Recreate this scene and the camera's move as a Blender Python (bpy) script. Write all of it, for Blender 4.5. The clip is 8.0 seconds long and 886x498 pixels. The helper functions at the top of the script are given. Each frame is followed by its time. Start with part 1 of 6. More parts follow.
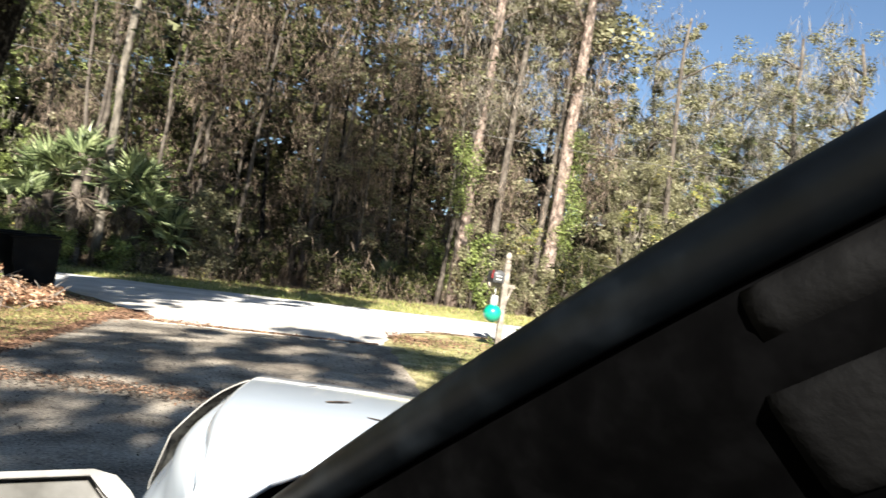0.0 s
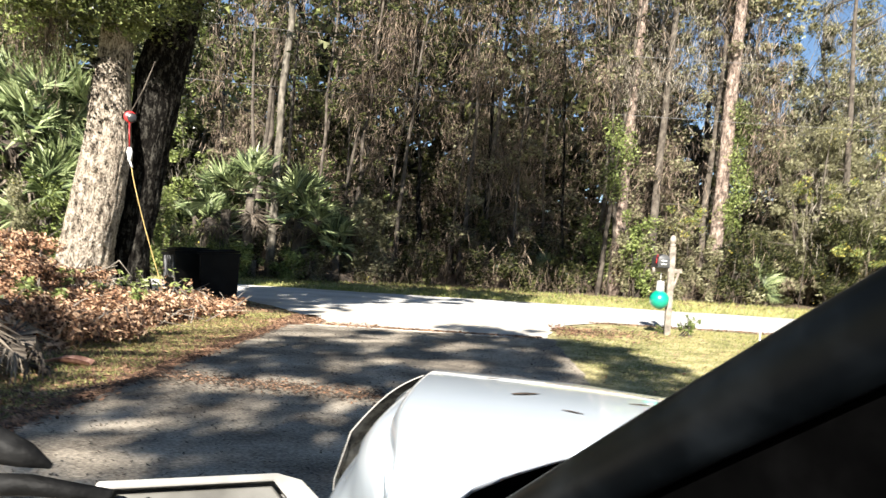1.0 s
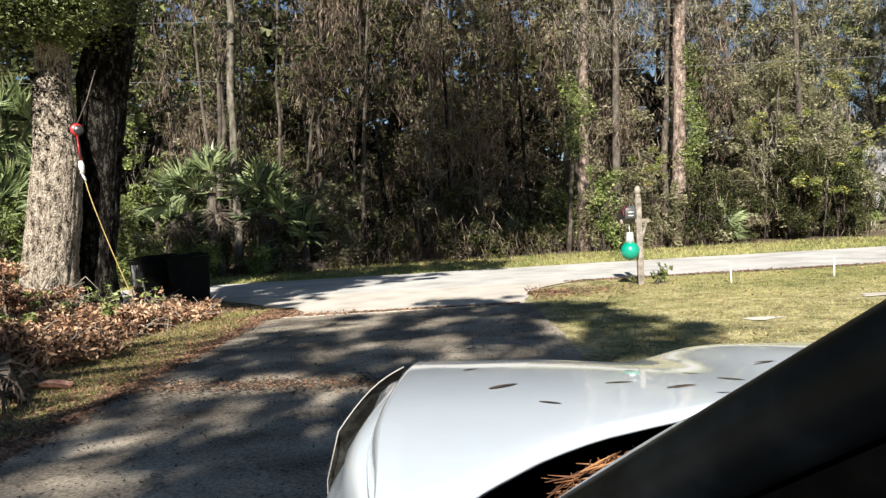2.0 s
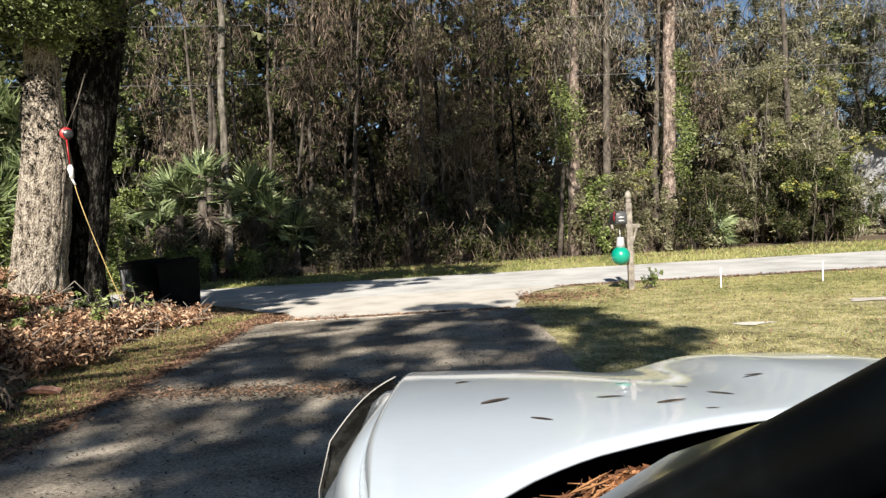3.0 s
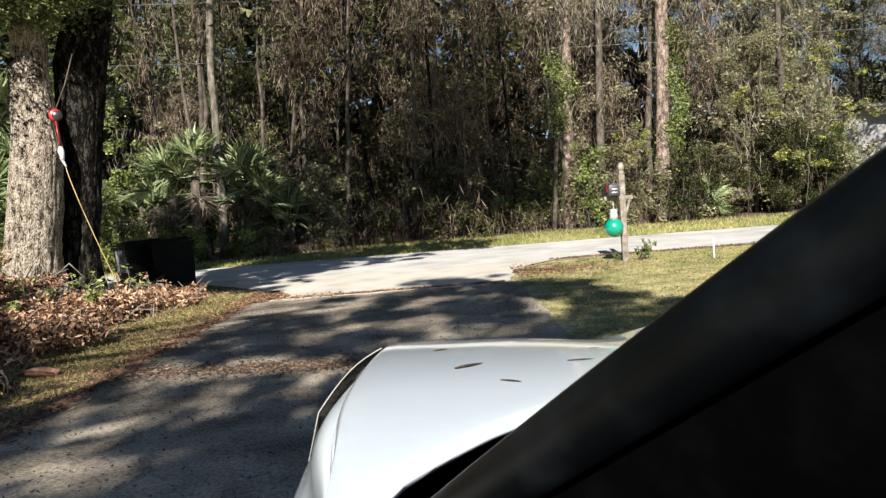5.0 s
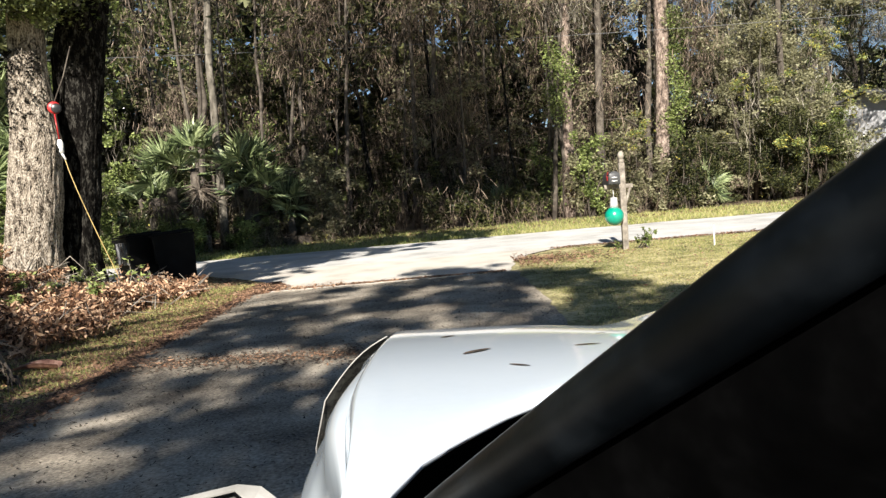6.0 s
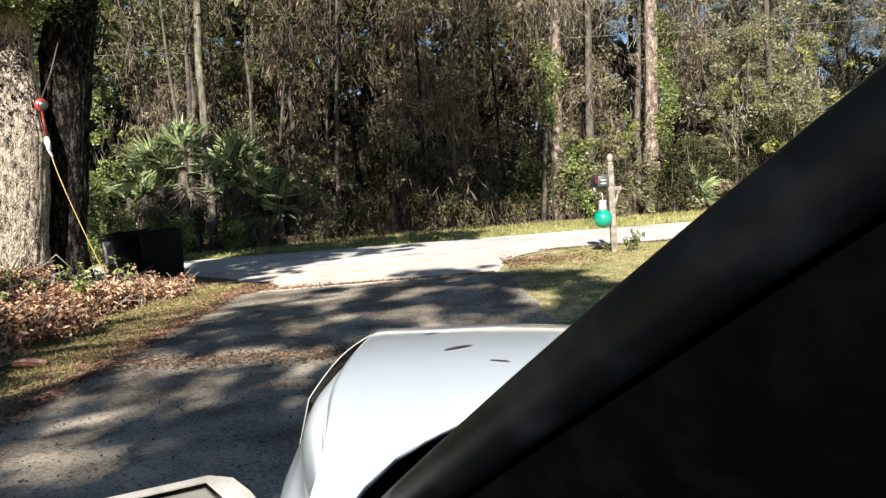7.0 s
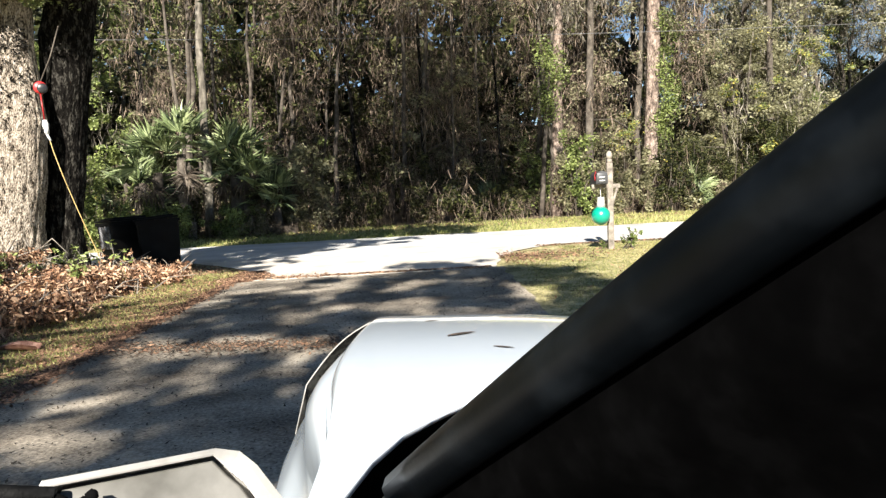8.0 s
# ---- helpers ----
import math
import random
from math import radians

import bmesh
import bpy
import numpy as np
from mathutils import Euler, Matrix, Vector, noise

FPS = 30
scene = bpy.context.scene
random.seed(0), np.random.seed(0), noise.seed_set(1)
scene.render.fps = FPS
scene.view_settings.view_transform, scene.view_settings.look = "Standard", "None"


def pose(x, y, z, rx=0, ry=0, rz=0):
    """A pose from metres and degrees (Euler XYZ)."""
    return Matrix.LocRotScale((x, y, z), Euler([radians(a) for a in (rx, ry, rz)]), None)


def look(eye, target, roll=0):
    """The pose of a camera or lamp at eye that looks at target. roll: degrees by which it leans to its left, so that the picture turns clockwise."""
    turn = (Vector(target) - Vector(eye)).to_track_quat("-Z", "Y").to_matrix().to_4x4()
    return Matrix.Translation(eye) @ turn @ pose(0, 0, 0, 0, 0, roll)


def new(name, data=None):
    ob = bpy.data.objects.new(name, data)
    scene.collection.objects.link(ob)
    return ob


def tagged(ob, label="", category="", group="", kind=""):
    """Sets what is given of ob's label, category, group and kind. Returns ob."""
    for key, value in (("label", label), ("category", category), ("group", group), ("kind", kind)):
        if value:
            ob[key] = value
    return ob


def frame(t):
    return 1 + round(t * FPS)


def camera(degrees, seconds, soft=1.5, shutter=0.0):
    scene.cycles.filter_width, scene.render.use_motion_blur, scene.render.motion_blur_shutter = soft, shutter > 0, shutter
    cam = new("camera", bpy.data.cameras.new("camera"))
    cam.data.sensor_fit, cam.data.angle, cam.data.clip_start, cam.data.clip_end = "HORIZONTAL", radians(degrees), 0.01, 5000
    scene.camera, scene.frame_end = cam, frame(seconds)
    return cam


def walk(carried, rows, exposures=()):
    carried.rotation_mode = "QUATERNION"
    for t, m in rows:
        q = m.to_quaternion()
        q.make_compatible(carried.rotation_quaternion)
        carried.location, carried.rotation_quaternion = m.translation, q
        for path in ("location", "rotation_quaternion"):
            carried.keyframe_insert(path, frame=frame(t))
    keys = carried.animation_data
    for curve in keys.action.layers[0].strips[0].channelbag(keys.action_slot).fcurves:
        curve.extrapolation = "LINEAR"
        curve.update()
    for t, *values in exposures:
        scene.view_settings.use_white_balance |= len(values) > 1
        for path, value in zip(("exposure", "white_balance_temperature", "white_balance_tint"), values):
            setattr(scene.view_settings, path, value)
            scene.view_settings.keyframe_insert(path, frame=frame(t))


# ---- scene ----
cam = camera(62.0, 8.0, soft=1.35, shutter=0.25)
PATH = [
    (0, pose(-0.0025, -0.1214, 1.3801, 92.56, -9.07, -9.15)),
    (0.2, pose(0.0027, -0.1148, 1.3793, 92.63, -9.22, -5.67)),
    (0.5, pose(0.0122, -0.0832, 1.3747, 91.87, -8.98, -1.75)),
    (0.8, pose(-0.0058, -0.0469, 1.3675, 90.96, -8.05, 1.17)),
    (1, pose(-0.0253, -0.0138, 1.3531, 90.61, -5.36, 3.06)),
    (1.2, pose(-0.0361, -0.0213, 1.3716, 90.04, -2.03, 4.21)),
    (1.5, pose(-0.0297, -0.0212, 1.3908, 89.44, 0.61, 3.57)),
    (1.7, pose(-0.0134, -0.0076, 1.3871, 88.72, 1.22, 2.09)),
    (2.8, pose(-0.0144, -0.0114, 1.4111, 88.56, 1.57, -0.10)),
    (3, pose(-0.0146, -0.0133, 1.4073, 88.91, 1.39, 0.06)),
    (3.5, pose(0.0007, -0.0005, 1.3989, 88.80, 1.50, -0.03)),
    (4, pose(0.0044, -0.0033, 1.3974, 88.54, 1.69, -0.50)),
    (4.5, pose(-0.0054, -0.0245, 1.4000, 87.90, 1.57, -0.37)),
    (5, pose(0.0183, -0.0344, 1.3981, 87.00, 2.47, -0.30)),
    (5.2, pose(0.0232, -0.0378, 1.3975, 86.69, 3.00, -0.26)),
    (6.3, pose(0.0029, -0.0447, 1.3940, 86.22, 2.90, -0.36)),
    (6.5, pose(0.0073, -0.0451, 1.3939, 86.22, 2.89, -0.43)),
    (7, pose(0.0167, -0.0424, 1.3862, 86.31, 2.43, -1.12)),
    (7.5, pose(0.0145, -0.0377, 1.3760, 86.10, 1.77, -1.43)),
    (8, pose(0.0045, -0.0402, 1.3748, 85.83, 1.04, -1.30)),
]
EXPOSURES = [(0, 1.85), (0.5, 1.92), (1, 1.77), (1.5, 1.35), (3, 0.97), (4.5, 0.99), (6.5, 1.25), (7, 1.29), (7.5, 1.47), (8, 1.56)]
walk(cam, PATH, EXPOSURES)

# ---- daylight: a low winter sun behind the car ----
SUN_ELEV = radians(32)
SUN_FROM = Vector((-0.15, -0.989, 0)).normalized() * math.cos(SUN_ELEV) + Vector((0, 0, math.sin(SUN_ELEV)))
world = bpy.data.worlds.new("sky")
scene.world = world
world.use_nodes = True
sky = world.node_tree.nodes.new("ShaderNodeTexSky")
sky.sky_type = "NISHITA"
sky.sun_disc = False
sky.dust_density = 0.05
sky.ozone_density = 3.0
sky.sun_elevation = SUN_ELEV
sky.sun_rotation = math.atan2(SUN_FROM.x, SUN_FROM.y)
background = world.node_tree.nodes["Background"]
background.inputs["Strength"].default_value = 0.041
world.node_tree.links.new(sky.outputs[0], background.inputs[0])
sun = new("sun", bpy.data.lights.new("sun", "SUN"))
sun.data.energy = 5.0
sun.data.angle = radians(0.53)
sun.data.color = (1.0, 0.94, 0.85)
sun.matrix_world = look((0, 0, 60), Vector((0, 0, 60)) - SUN_FROM)


# ---- materials ----
def material(name, colours, scale=8.0, rough=0.8, bump=0.0, metal=0.0, fine=60.0, island=0.0, coat=0.0, per_object=0.0, spec=0.5, trans=0.0, stretch=1.0, grain=0.35, relief=0.02):
    """Two scales of noise over a colour ramp; island: spread of brightness from piece to piece of a joined mesh."""
    m = bpy.data.materials.new(name)
    m.use_nodes = True
    n, l = m.node_tree.nodes, m.node_tree.links
    b = n["Principled BSDF"]
    geo_node = n.new("ShaderNodeTexCoord")
    big = n.new("ShaderNodeTexNoise")
    big.inputs["Scale"].default_value = scale
    big.inputs["Detail"].default_value = 6
    small = n.new("ShaderNodeTexNoise")
    small.inputs["Scale"].default_value = fine
    small.inputs["Detail"].default_value = 4
    place = n.new("ShaderNodeMapping")
    place.inputs["Scale"].default_value = (1, 1, stretch)
    l.new(geo_node.outputs["Object"], place.inputs["Vector"])
    for t in (big, small):
        l.new(place.outputs[0], t.inputs["Vector"])
    mix = n.new("ShaderNodeMath")
    mix.operation = "MULTIPLY_ADD"
    mix.inputs[1].default_value = grain
    l.new(small.outputs["Fac"], mix.inputs[0])
    shift = n.new("ShaderNodeMath")
    shift.operation = "SUBTRACT"
    l.new(big.outputs["Fac"], shift.inputs[0])
    shift.inputs[1].default_value = grain / 2
    l.new(shift.outputs[0], mix.inputs[2])
    last = mix.outputs[0]
    for amount, node, out in ((island, "ShaderNodeNewGeometry", "Random Per Island"), (per_object, "ShaderNodeObjectInfo", "Random")):
        if amount:
            r = n.new(node)
            add = n.new("ShaderNodeMath")
            add.operation = "MULTIPLY_ADD"
            l.new(r.outputs[out], add.inputs[0])
            add.inputs[1].default_value = amount
            low = n.new("ShaderNodeMath")
            low.operation = "SUBTRACT"
            l.new(last, low.inputs[0])
            low.inputs[1].default_value = amount / 2
            l.new(low.outputs[0], add.inputs[2])
            last = add.outputs[0]
    ramp = n.new("ShaderNodeValToRGB")
    e = ramp.color_ramp.elements
    while len(e) < len(colours):
        e.new(0.5)
    for i, c in enumerate(colours):
        e[i].position = 0.28 + 0.44 * i / max(1, len(colours) - 1)
        e[i].color = (*c, 1)
    l.new(last, ramp.inputs["Fac"])
    l.new(ramp.outputs["Color"], b.inputs["Base Color"])
    b.inputs["Roughness"].default_value = rough
    b.inputs["Metallic"].default_value = metal
    b.inputs["Coat Weight"].default_value = coat
    b.inputs["Coat Roughness"].default_value = 0.05
    b.inputs["Specular IOR Level"].default_value = spec
    if bump:
        bn = n.new("ShaderNodeBump")
        bn.inputs["Strength"].default_value = bump
        bn.inputs["Distance"].default_value = relief
        l.new(mix.outputs[0], bn.inputs["Height"])
        l.new(bn.outputs["Normal"], b.inputs["Normal"])
    if trans:
        tr = n.new("ShaderNodeBsdfTranslucent")
        l.new(ramp.outputs["Color"], tr.inputs["Color"])
        ms = n.new("ShaderNodeMixShader")
        ms.inputs[0].default_value = trans
        l.new(b.outputs[0], ms.inputs[1])
        l.new(tr.outputs[0], ms.inputs[2])
        l.new(ms.outputs[0], n["Material Output"].inputs["Surface"])
    return m


M_SOIL = material("lawn_soil", [(0.10, 0.085, 0.035), (0.29, 0.26, 0.115), (0.52, 0.45, 0.26)], 3.0, 0.95, 0.6, fine=22, grain=0.8)
M_FOREST_SOIL = material("forest_litter", [(0.05, 0.035, 0.02), (0.11, 0.075, 0.045), (0.17, 0.12, 0.07)], 2.0, 0.95, 0.8, fine=30)
M_CONCRETE = material("weathered_concrete", [(0.10, 0.083, 0.064), (0.265, 0.228, 0.178), (0.48, 0.42, 0.335)], 1.7, 0.9, 0.5, fine=48, grain=0.75)
M_SAND = material("pale_sand", [(0.42, 0.38, 0.32), (0.55, 0.51, 0.45), (0.62, 0.58, 0.52)], 1.5, 0.95, 0.4, fine=70)
M_ROAD = material("bleached_asphalt", [(0.36, 0.35, 0.33), (0.52, 0.51, 0.485), (0.62, 0.605, 0.575)], 1.2, 0.9, 0.3, fine=60, grain=0.6)
M_BARK = material("oak_bark", [(0.035, 0.028, 0.021), (0.42, 0.35, 0.275), (0.76, 0.675, 0.565)], 13, 0.95, 1.0, fine=52, stretch=0.45, grain=0.9, relief=0.12, spec=0.2)
# near-black for dark stems, and for shade on the oak's second trunk
M_DARK_SHADED_BARK = material("dark_shaded_lichened_bark", [(0.004, 0.0035, 0.003), (0.009, 0.008, 0.007), (0.075, 0.070, 0.060)], 11, 0.95, 1.0, fine=38, stretch=0.42, grain=0.7, relief=0.06, spec=0.04)
M_GREY_BARK = material("grey_trunk_bark", [(0.05, 0.042, 0.034), (0.13, 0.115, 0.09), (0.27, 0.24, 0.20)], 9, 0.95, 0.8, fine=40, stretch=0.3)
M_PINE_BARK = material("pine_bark", [(0.04, 0.029, 0.023), (0.19, 0.14, 0.112), (0.40, 0.32, 0.265)], 8, 0.95, 1.0, fine=26, stretch=0.5, grain=0.8, relief=0.05)
M_DARK_BARK = material("dark_bark", [(0.035, 0.028, 0.022), (0.085, 0.07, 0.055), (0.15, 0.13, 0.105)], 5, 0.95, 0.8, fine=40)
M_GREY_WOOD = material("grey_weathered_wood", [(0.10, 0.085, 0.07), (0.23, 0.20, 0.165), (0.36, 0.325, 0.275)], 9, 0.9, 0.6, fine=70)
M_LEAF = material("oak_leaves", [(0.014, 0.020, 0.006), (0.068, 0.085, 0.028), (0.21, 0.235, 0.095)], 1.1, 0.3, island=0.42, trans=0.15, spec=0.5)
# darker leaf: evergreen in part, and the deep woods' shade put into colour
M_SHADED_LEAF = material("dark_shaded_leaves", [(0.008, 0.012, 0.004), (0.034, 0.04, 0.014), (0.11, 0.115, 0.042)], 0.8, 0.5, island=0.6, trans=0.12, spec=0.2)
M_OLIVE = material("olive_leaves", [(0.055, 0.055, 0.028), (0.205, 0.197, 0.108), (0.37, 0.355, 0.225)], 1.1, 0.6, island=0.28, trans=0.2, spec=0.2)
M_BRIGHT = material("bright_leaves", [(0.04, 0.06, 0.014), (0.18, 0.225, 0.066), (0.37, 0.43, 0.155)], 1.1, 0.45, island=0.42, trans=0.25, spec=0.35)
M_YELLOW = material("yellow_leaves", [(0.26, 0.22, 0.04), (0.44, 0.38, 0.08), (0.58, 0.51, 0.14)], 0.8, 0.55, island=0.5, trans=0.35)
M_MOSS = material("grey_brown_moss", [(0.05, 0.045, 0.036), (0.17, 0.15, 0.118), (0.38, 0.34, 0.275)], 0.6, 0.95, island=0.55, trans=0.2)
M_VINE = material("dry_brown_vines", [(0.03, 0.022, 0.016), (0.14, 0.105, 0.078), (0.34, 0.262, 0.198)], 0.6, 0.95, island=0.55, trans=0.2)
M_DEAD = material("dead_leaves", [(0.05, 0.023, 0.012), (0.335, 0.175, 0.095), (0.65, 0.44, 0.285)], 3, 0.7, island=0.7, trans=0.2)
M_GRASS = material("winter_grass", [(0.10, 0.14, 0.03), (0.34, 0.33, 0.105), (0.58, 0.50, 0.25)], 0.7, 0.7, island=0.55, trans=0.3)
M_PALM = material("palm_fronds", [(0.035, 0.05, 0.022), (0.165, 0.215, 0.09), (0.42, 0.48, 0.25)], 0.9, 0.36, island=0.35, trans=0.22, per_object=0.3)
M_DRY_PALM = material("dry_palm_fronds", [(0.035, 0.026, 0.02), (0.085, 0.066, 0.05), (0.20, 0.165, 0.125)], 0.9, 0.7, island=0.3, per_object=0.3)
M_BIN = material("black_bin_plastic", [(0.003, 0.003, 0.003), (0.005, 0.005, 0.005), (0.010, 0.010, 0.010)], 4, 0.6, 0.05, spec=0.12)
# the base's blue tint stands for sky reflected in the white paint
M_WHITE_PAINT = material("white_car_paint", [(0.72, 0.81, 0.90), (0.755, 0.845, 0.935), (0.775, 0.865, 0.955)], 3, 0.38, metal=0.0, coat=1.0)
# these near-zero blacks hold the cabin's shade as well as the trim colour
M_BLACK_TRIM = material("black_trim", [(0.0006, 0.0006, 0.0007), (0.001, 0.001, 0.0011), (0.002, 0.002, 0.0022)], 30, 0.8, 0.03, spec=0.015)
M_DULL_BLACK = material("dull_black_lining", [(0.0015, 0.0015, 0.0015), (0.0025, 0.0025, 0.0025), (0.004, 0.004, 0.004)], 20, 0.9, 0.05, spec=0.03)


# ---- mesh tools ----
def ground_z(x, y):
    return 1.05 * math.tanh(x / 30) + 0.9 * math.tanh(y / 60)


def mesh_object(name, verts, faces, mat, parent=None, label="", smooth=False):
    me = bpy.data.meshes.new(name)
    me.from_pydata([tuple(v) for v in verts], [], faces)
    me.update()
    for m in mat if isinstance(mat, (list, tuple)) else [mat]:
        me.materials.append(m)
    if smooth:
        me.polygons.foreach_set("use_smooth", [True] * len(me.polygons))
    ob = new(name, me)
    if parent:
        ob.parent = parent
    if label:
        ob["label"] = label
    return ob


def part(name, bm, mat, parent=None, label="", smooth=True):
    me = bpy.data.meshes.new(name)
    bm.to_mesh(me)
    bm.free()
    me.materials.append(mat)
    if smooth:
        me.polygons.foreach_set("use_smooth", [True] * len(me.polygons))
    ob = new(name, me)
    if parent:
        ob.parent = parent
    if label:
        ob["label"] = label
    return ob


def empty(name, x, y, z=None, turn=0):
    ob = new(name)
    ob.matrix_world = pose(x, y, ground_z(x, y) if z is None else z, 0, 0, turn)
    return ob


def quads(name, centres, along, across, mat, parent=None, label="", fold=0.0, corners=4):
    """Many small leaves at once: a kite of four corners, or a sliver of three, round each centre."""
    n = len(centres)
    lift = np.cross(along, across)
    ln = np.linalg.norm(lift, axis=1, keepdims=True) + 1e-9
    lift = lift / ln * np.linalg.norm(across, axis=1, keepdims=True) * fold
    k = corners
    v = np.empty((n, k, 3))
    if k == 4:
        v[:, 0] = centres - along
        v[:, 1] = centres + across + lift - along * 0.1
        v[:, 2] = centres + along
        v[:, 3] = centres - across + lift - along * 0.1
    else:
        v[:, 0] = centres - along * 0.8 + across
        v[:, 1] = centres + along
        v[:, 2] = centres - along * 0.8 - across
    me = bpy.data.meshes.new(name)
    me.vertices.add(k * n)
    me.vertices.foreach_set("co", v.astype(np.float32).ravel())
    me.loops.add(k * n)
    me.loops.foreach_set("vertex_index", np.arange(k * n, dtype=np.int32))
    me.polygons.add(n)
    me.polygons.foreach_set("loop_start", np.arange(0, k * n, k, dtype=np.int32))
    me.update(calc_edges=True)
    me.materials.append(mat)
    ob = new(name, me)
    if parent:
        ob.parent = parent
    if label:
        ob["label"] = label
    return ob


def unit(a):
    return a / (np.linalg.norm(a, axis=-1, keepdims=True) + 1e-9)


def leaf_cloud(name, rng, blobs, count, size, mat, parent, flat=0.5, droop=0.0, label="", corners=3, slim=0.55):
    """Leaves in uneven clumps: blobs are (centre, radii, weight)."""
    w = np.array([b[2] for b in blobs], float)
    pick = rng.choice(len(blobs), count, p=w / w.sum())
    c = np.array([b[0] for b in blobs])[pick]
    r = np.array([b[1] for b in blobs])[pick]
    d = unit(rng.normal(size=(count, 3)))
    p = c + d * r * (rng.random((count, 1)) ** 0.45)
    along = unit(rng.normal(size=(count, 3)) + d * 0.6 + np.array([0, 0, -droop]))
    along[:, 2] *= flat
    along = unit(along)
    across = unit(np.cross(along, rng.normal(size=(count, 3))))
    s = size * (0.6 + 0.8 * rng.random((count, 1)))
    return quads(name, p, along * s, across * s * slim, mat, parent, label, 0.25, corners)


def strands(name, rng, tops, length, width, mat, parent, label=""):
    """Hanging moss or vines: thin tapering kites that hang from the tops."""
    n = len(tops)
    ln = length * (0.4 + rng.random((n, 1)) * 0.9)
    a = unit(np.array([0, 0, -1.0]) + rng.normal(size=(n, 3)) * 0.45)
    ang = rng.random(n) * math.pi
    across = np.stack([np.cos(ang), np.sin(ang), np.zeros(n)], 1)
    return quads(name, tops + a * ln / 2, a * ln / 2, across * width * (0.5 + rng.random((n, 1))), mat, parent, label, 0.0, 4)


def tube(bm, path, radii, sides=8, rough=0.0, rng=None, cap=True):
    """A round limb along a path of points."""
    rings = []
    for i, (q, r) in enumerate(zip(path, radii)):
        a = Vector(path[min(i + 1, len(path) - 1)]) - Vector(path[max(i - 1, 0)])
        a.normalize()
        s = a.orthogonal().normalized() if abs(a.z) > 0.98 or i == 0 else (rings_side - a * rings_side.dot(a)).normalized()
        rings_side = s
        o = a.cross(s)
        ring = []
        for k in range(sides):
            t = 2 * math.pi * k / sides
            rr = r * (1 + (rng.uniform(-rough, rough) if rng is not None and rough else 0))
            ring.append(bm.verts.new(Vector(q) + (s * math.cos(t) + o * math.sin(t)) * rr))
        rings.append(ring)
    for a, b in zip(rings, rings[1:]):
        for k in range(sides):
            bm.faces.new((a[k], a[(k + 1) % sides], b[(k + 1) % sides], b[k]))
    if cap:
        bm.faces.new(list(reversed(rings[0])))
        bm.faces.new(rings[-1])
    return rings


def box(bm, x0, x1, y0, y1, z0, z1, bevel=0.0):
    made = bmesh.ops.create_cube(bm, size=1, matrix=Matrix.Translation(((x0 + x1) / 2, (y0 + y1) / 2, (z0 + z1) / 2)) @ Matrix.Diagonal((x1 - x0, y1 - y0, z1 - z0, 1)))
    if bevel:
        edges = list({e for v in made["verts"] for e in v.link_edges})
        bmesh.ops.bevel(bm, geom=edges, offset=bevel, segments=2, affect="EDGES", profile=0.5)
    return made["verts"]


# ---- ground, driveway, apron, road ----
def sheet(name, xs, ys, lift, mat, edge=0.0, rng=None):
    verts, faces = [], []
    for j, y in enumerate(ys):
        for i, x in enumerate(xs):
            dx = dy = 0
            if edge and rng is not None:
                if i in (0, len(xs) - 1):
                    dx = rng.normal() * edge
                if j in (0, len(ys) - 1):
                    dy = rng.normal() * edge
            verts.append((x + dx, y + dy, ground_z(x + dx, y + dy) + lift))
    w = len(xs)
    for j in range(len(ys) - 1):
        for i in range(w - 1):
            a = j * w + i
            faces.append((a, a + 1, a + w + 1, a + w))
    return mesh_object(name, verts, faces, mat, smooth=True)


far = [30 * 1.35 ** k for k in range(1, 16)]
line = [-v for v in reversed(far)] + [float(v) for v in np.arange(-30, 30.1, 1.0)] + far
tagged(sheet("ground", line, line, 0.0, M_SOIL), "sandy soil under thin winter grass", "ground", kind="structure")
rng = np.random.default_rng(4)
tagged(sheet("forest_floor", np.linspace(-60, 60, 61), np.linspace(25.0, 75, 30), 0.012, M_FOREST_SOIL, 0.5, rng), "brown leaf litter on the forest floor", "forest floor", kind="structure")
tagged(sheet("road", np.linspace(-80, 80, 161), np.linspace(15.0, 20.0, 11), 0.014, M_ROAD, 0.07, rng), "narrow sun-bleached asphalt road", "road", kind="structure")
tagged(sheet("driveway", np.linspace(-2.95, 1.20, 22), np.linspace(-8, 11.5, 80), 0.03, M_CONCRETE, 0.02, rng), "old stained concrete driveway strewn with leaves", "driveway", kind="structure")


def apron():
    """Sand that widens from the driveway's end to the road."""
    r = np.random.default_rng(8)
    verts, faces, n = [], [], 24
    ys = np.linspace(11.56, 15.1, 14)
    for j, y in enumerate(ys):
        k = (y - 11.5) / 3.6
        x0 = -2.85 - 2.0 * k ** 2 + r.normal() * 0.06
        x1 = 1.15 + 1.5 * k ** 3 + r.normal() * 0.06
        for i in range(n + 1):
            x = x0 + (x1 - x0) * i / n
            verts.append((x, y, ground_z(x, y) + 0.018))
    for j in range(len(ys) - 1):
        for i in range(n):
            a = j * (n + 1) + i
            faces.append((a, a + 1, a + n + 2, a + n + 1))
    return tagged(mesh_object("apron", verts, faces, M_SAND, smooth=True), "pale sandy apron between driveway and road", "apron", kind="structure")


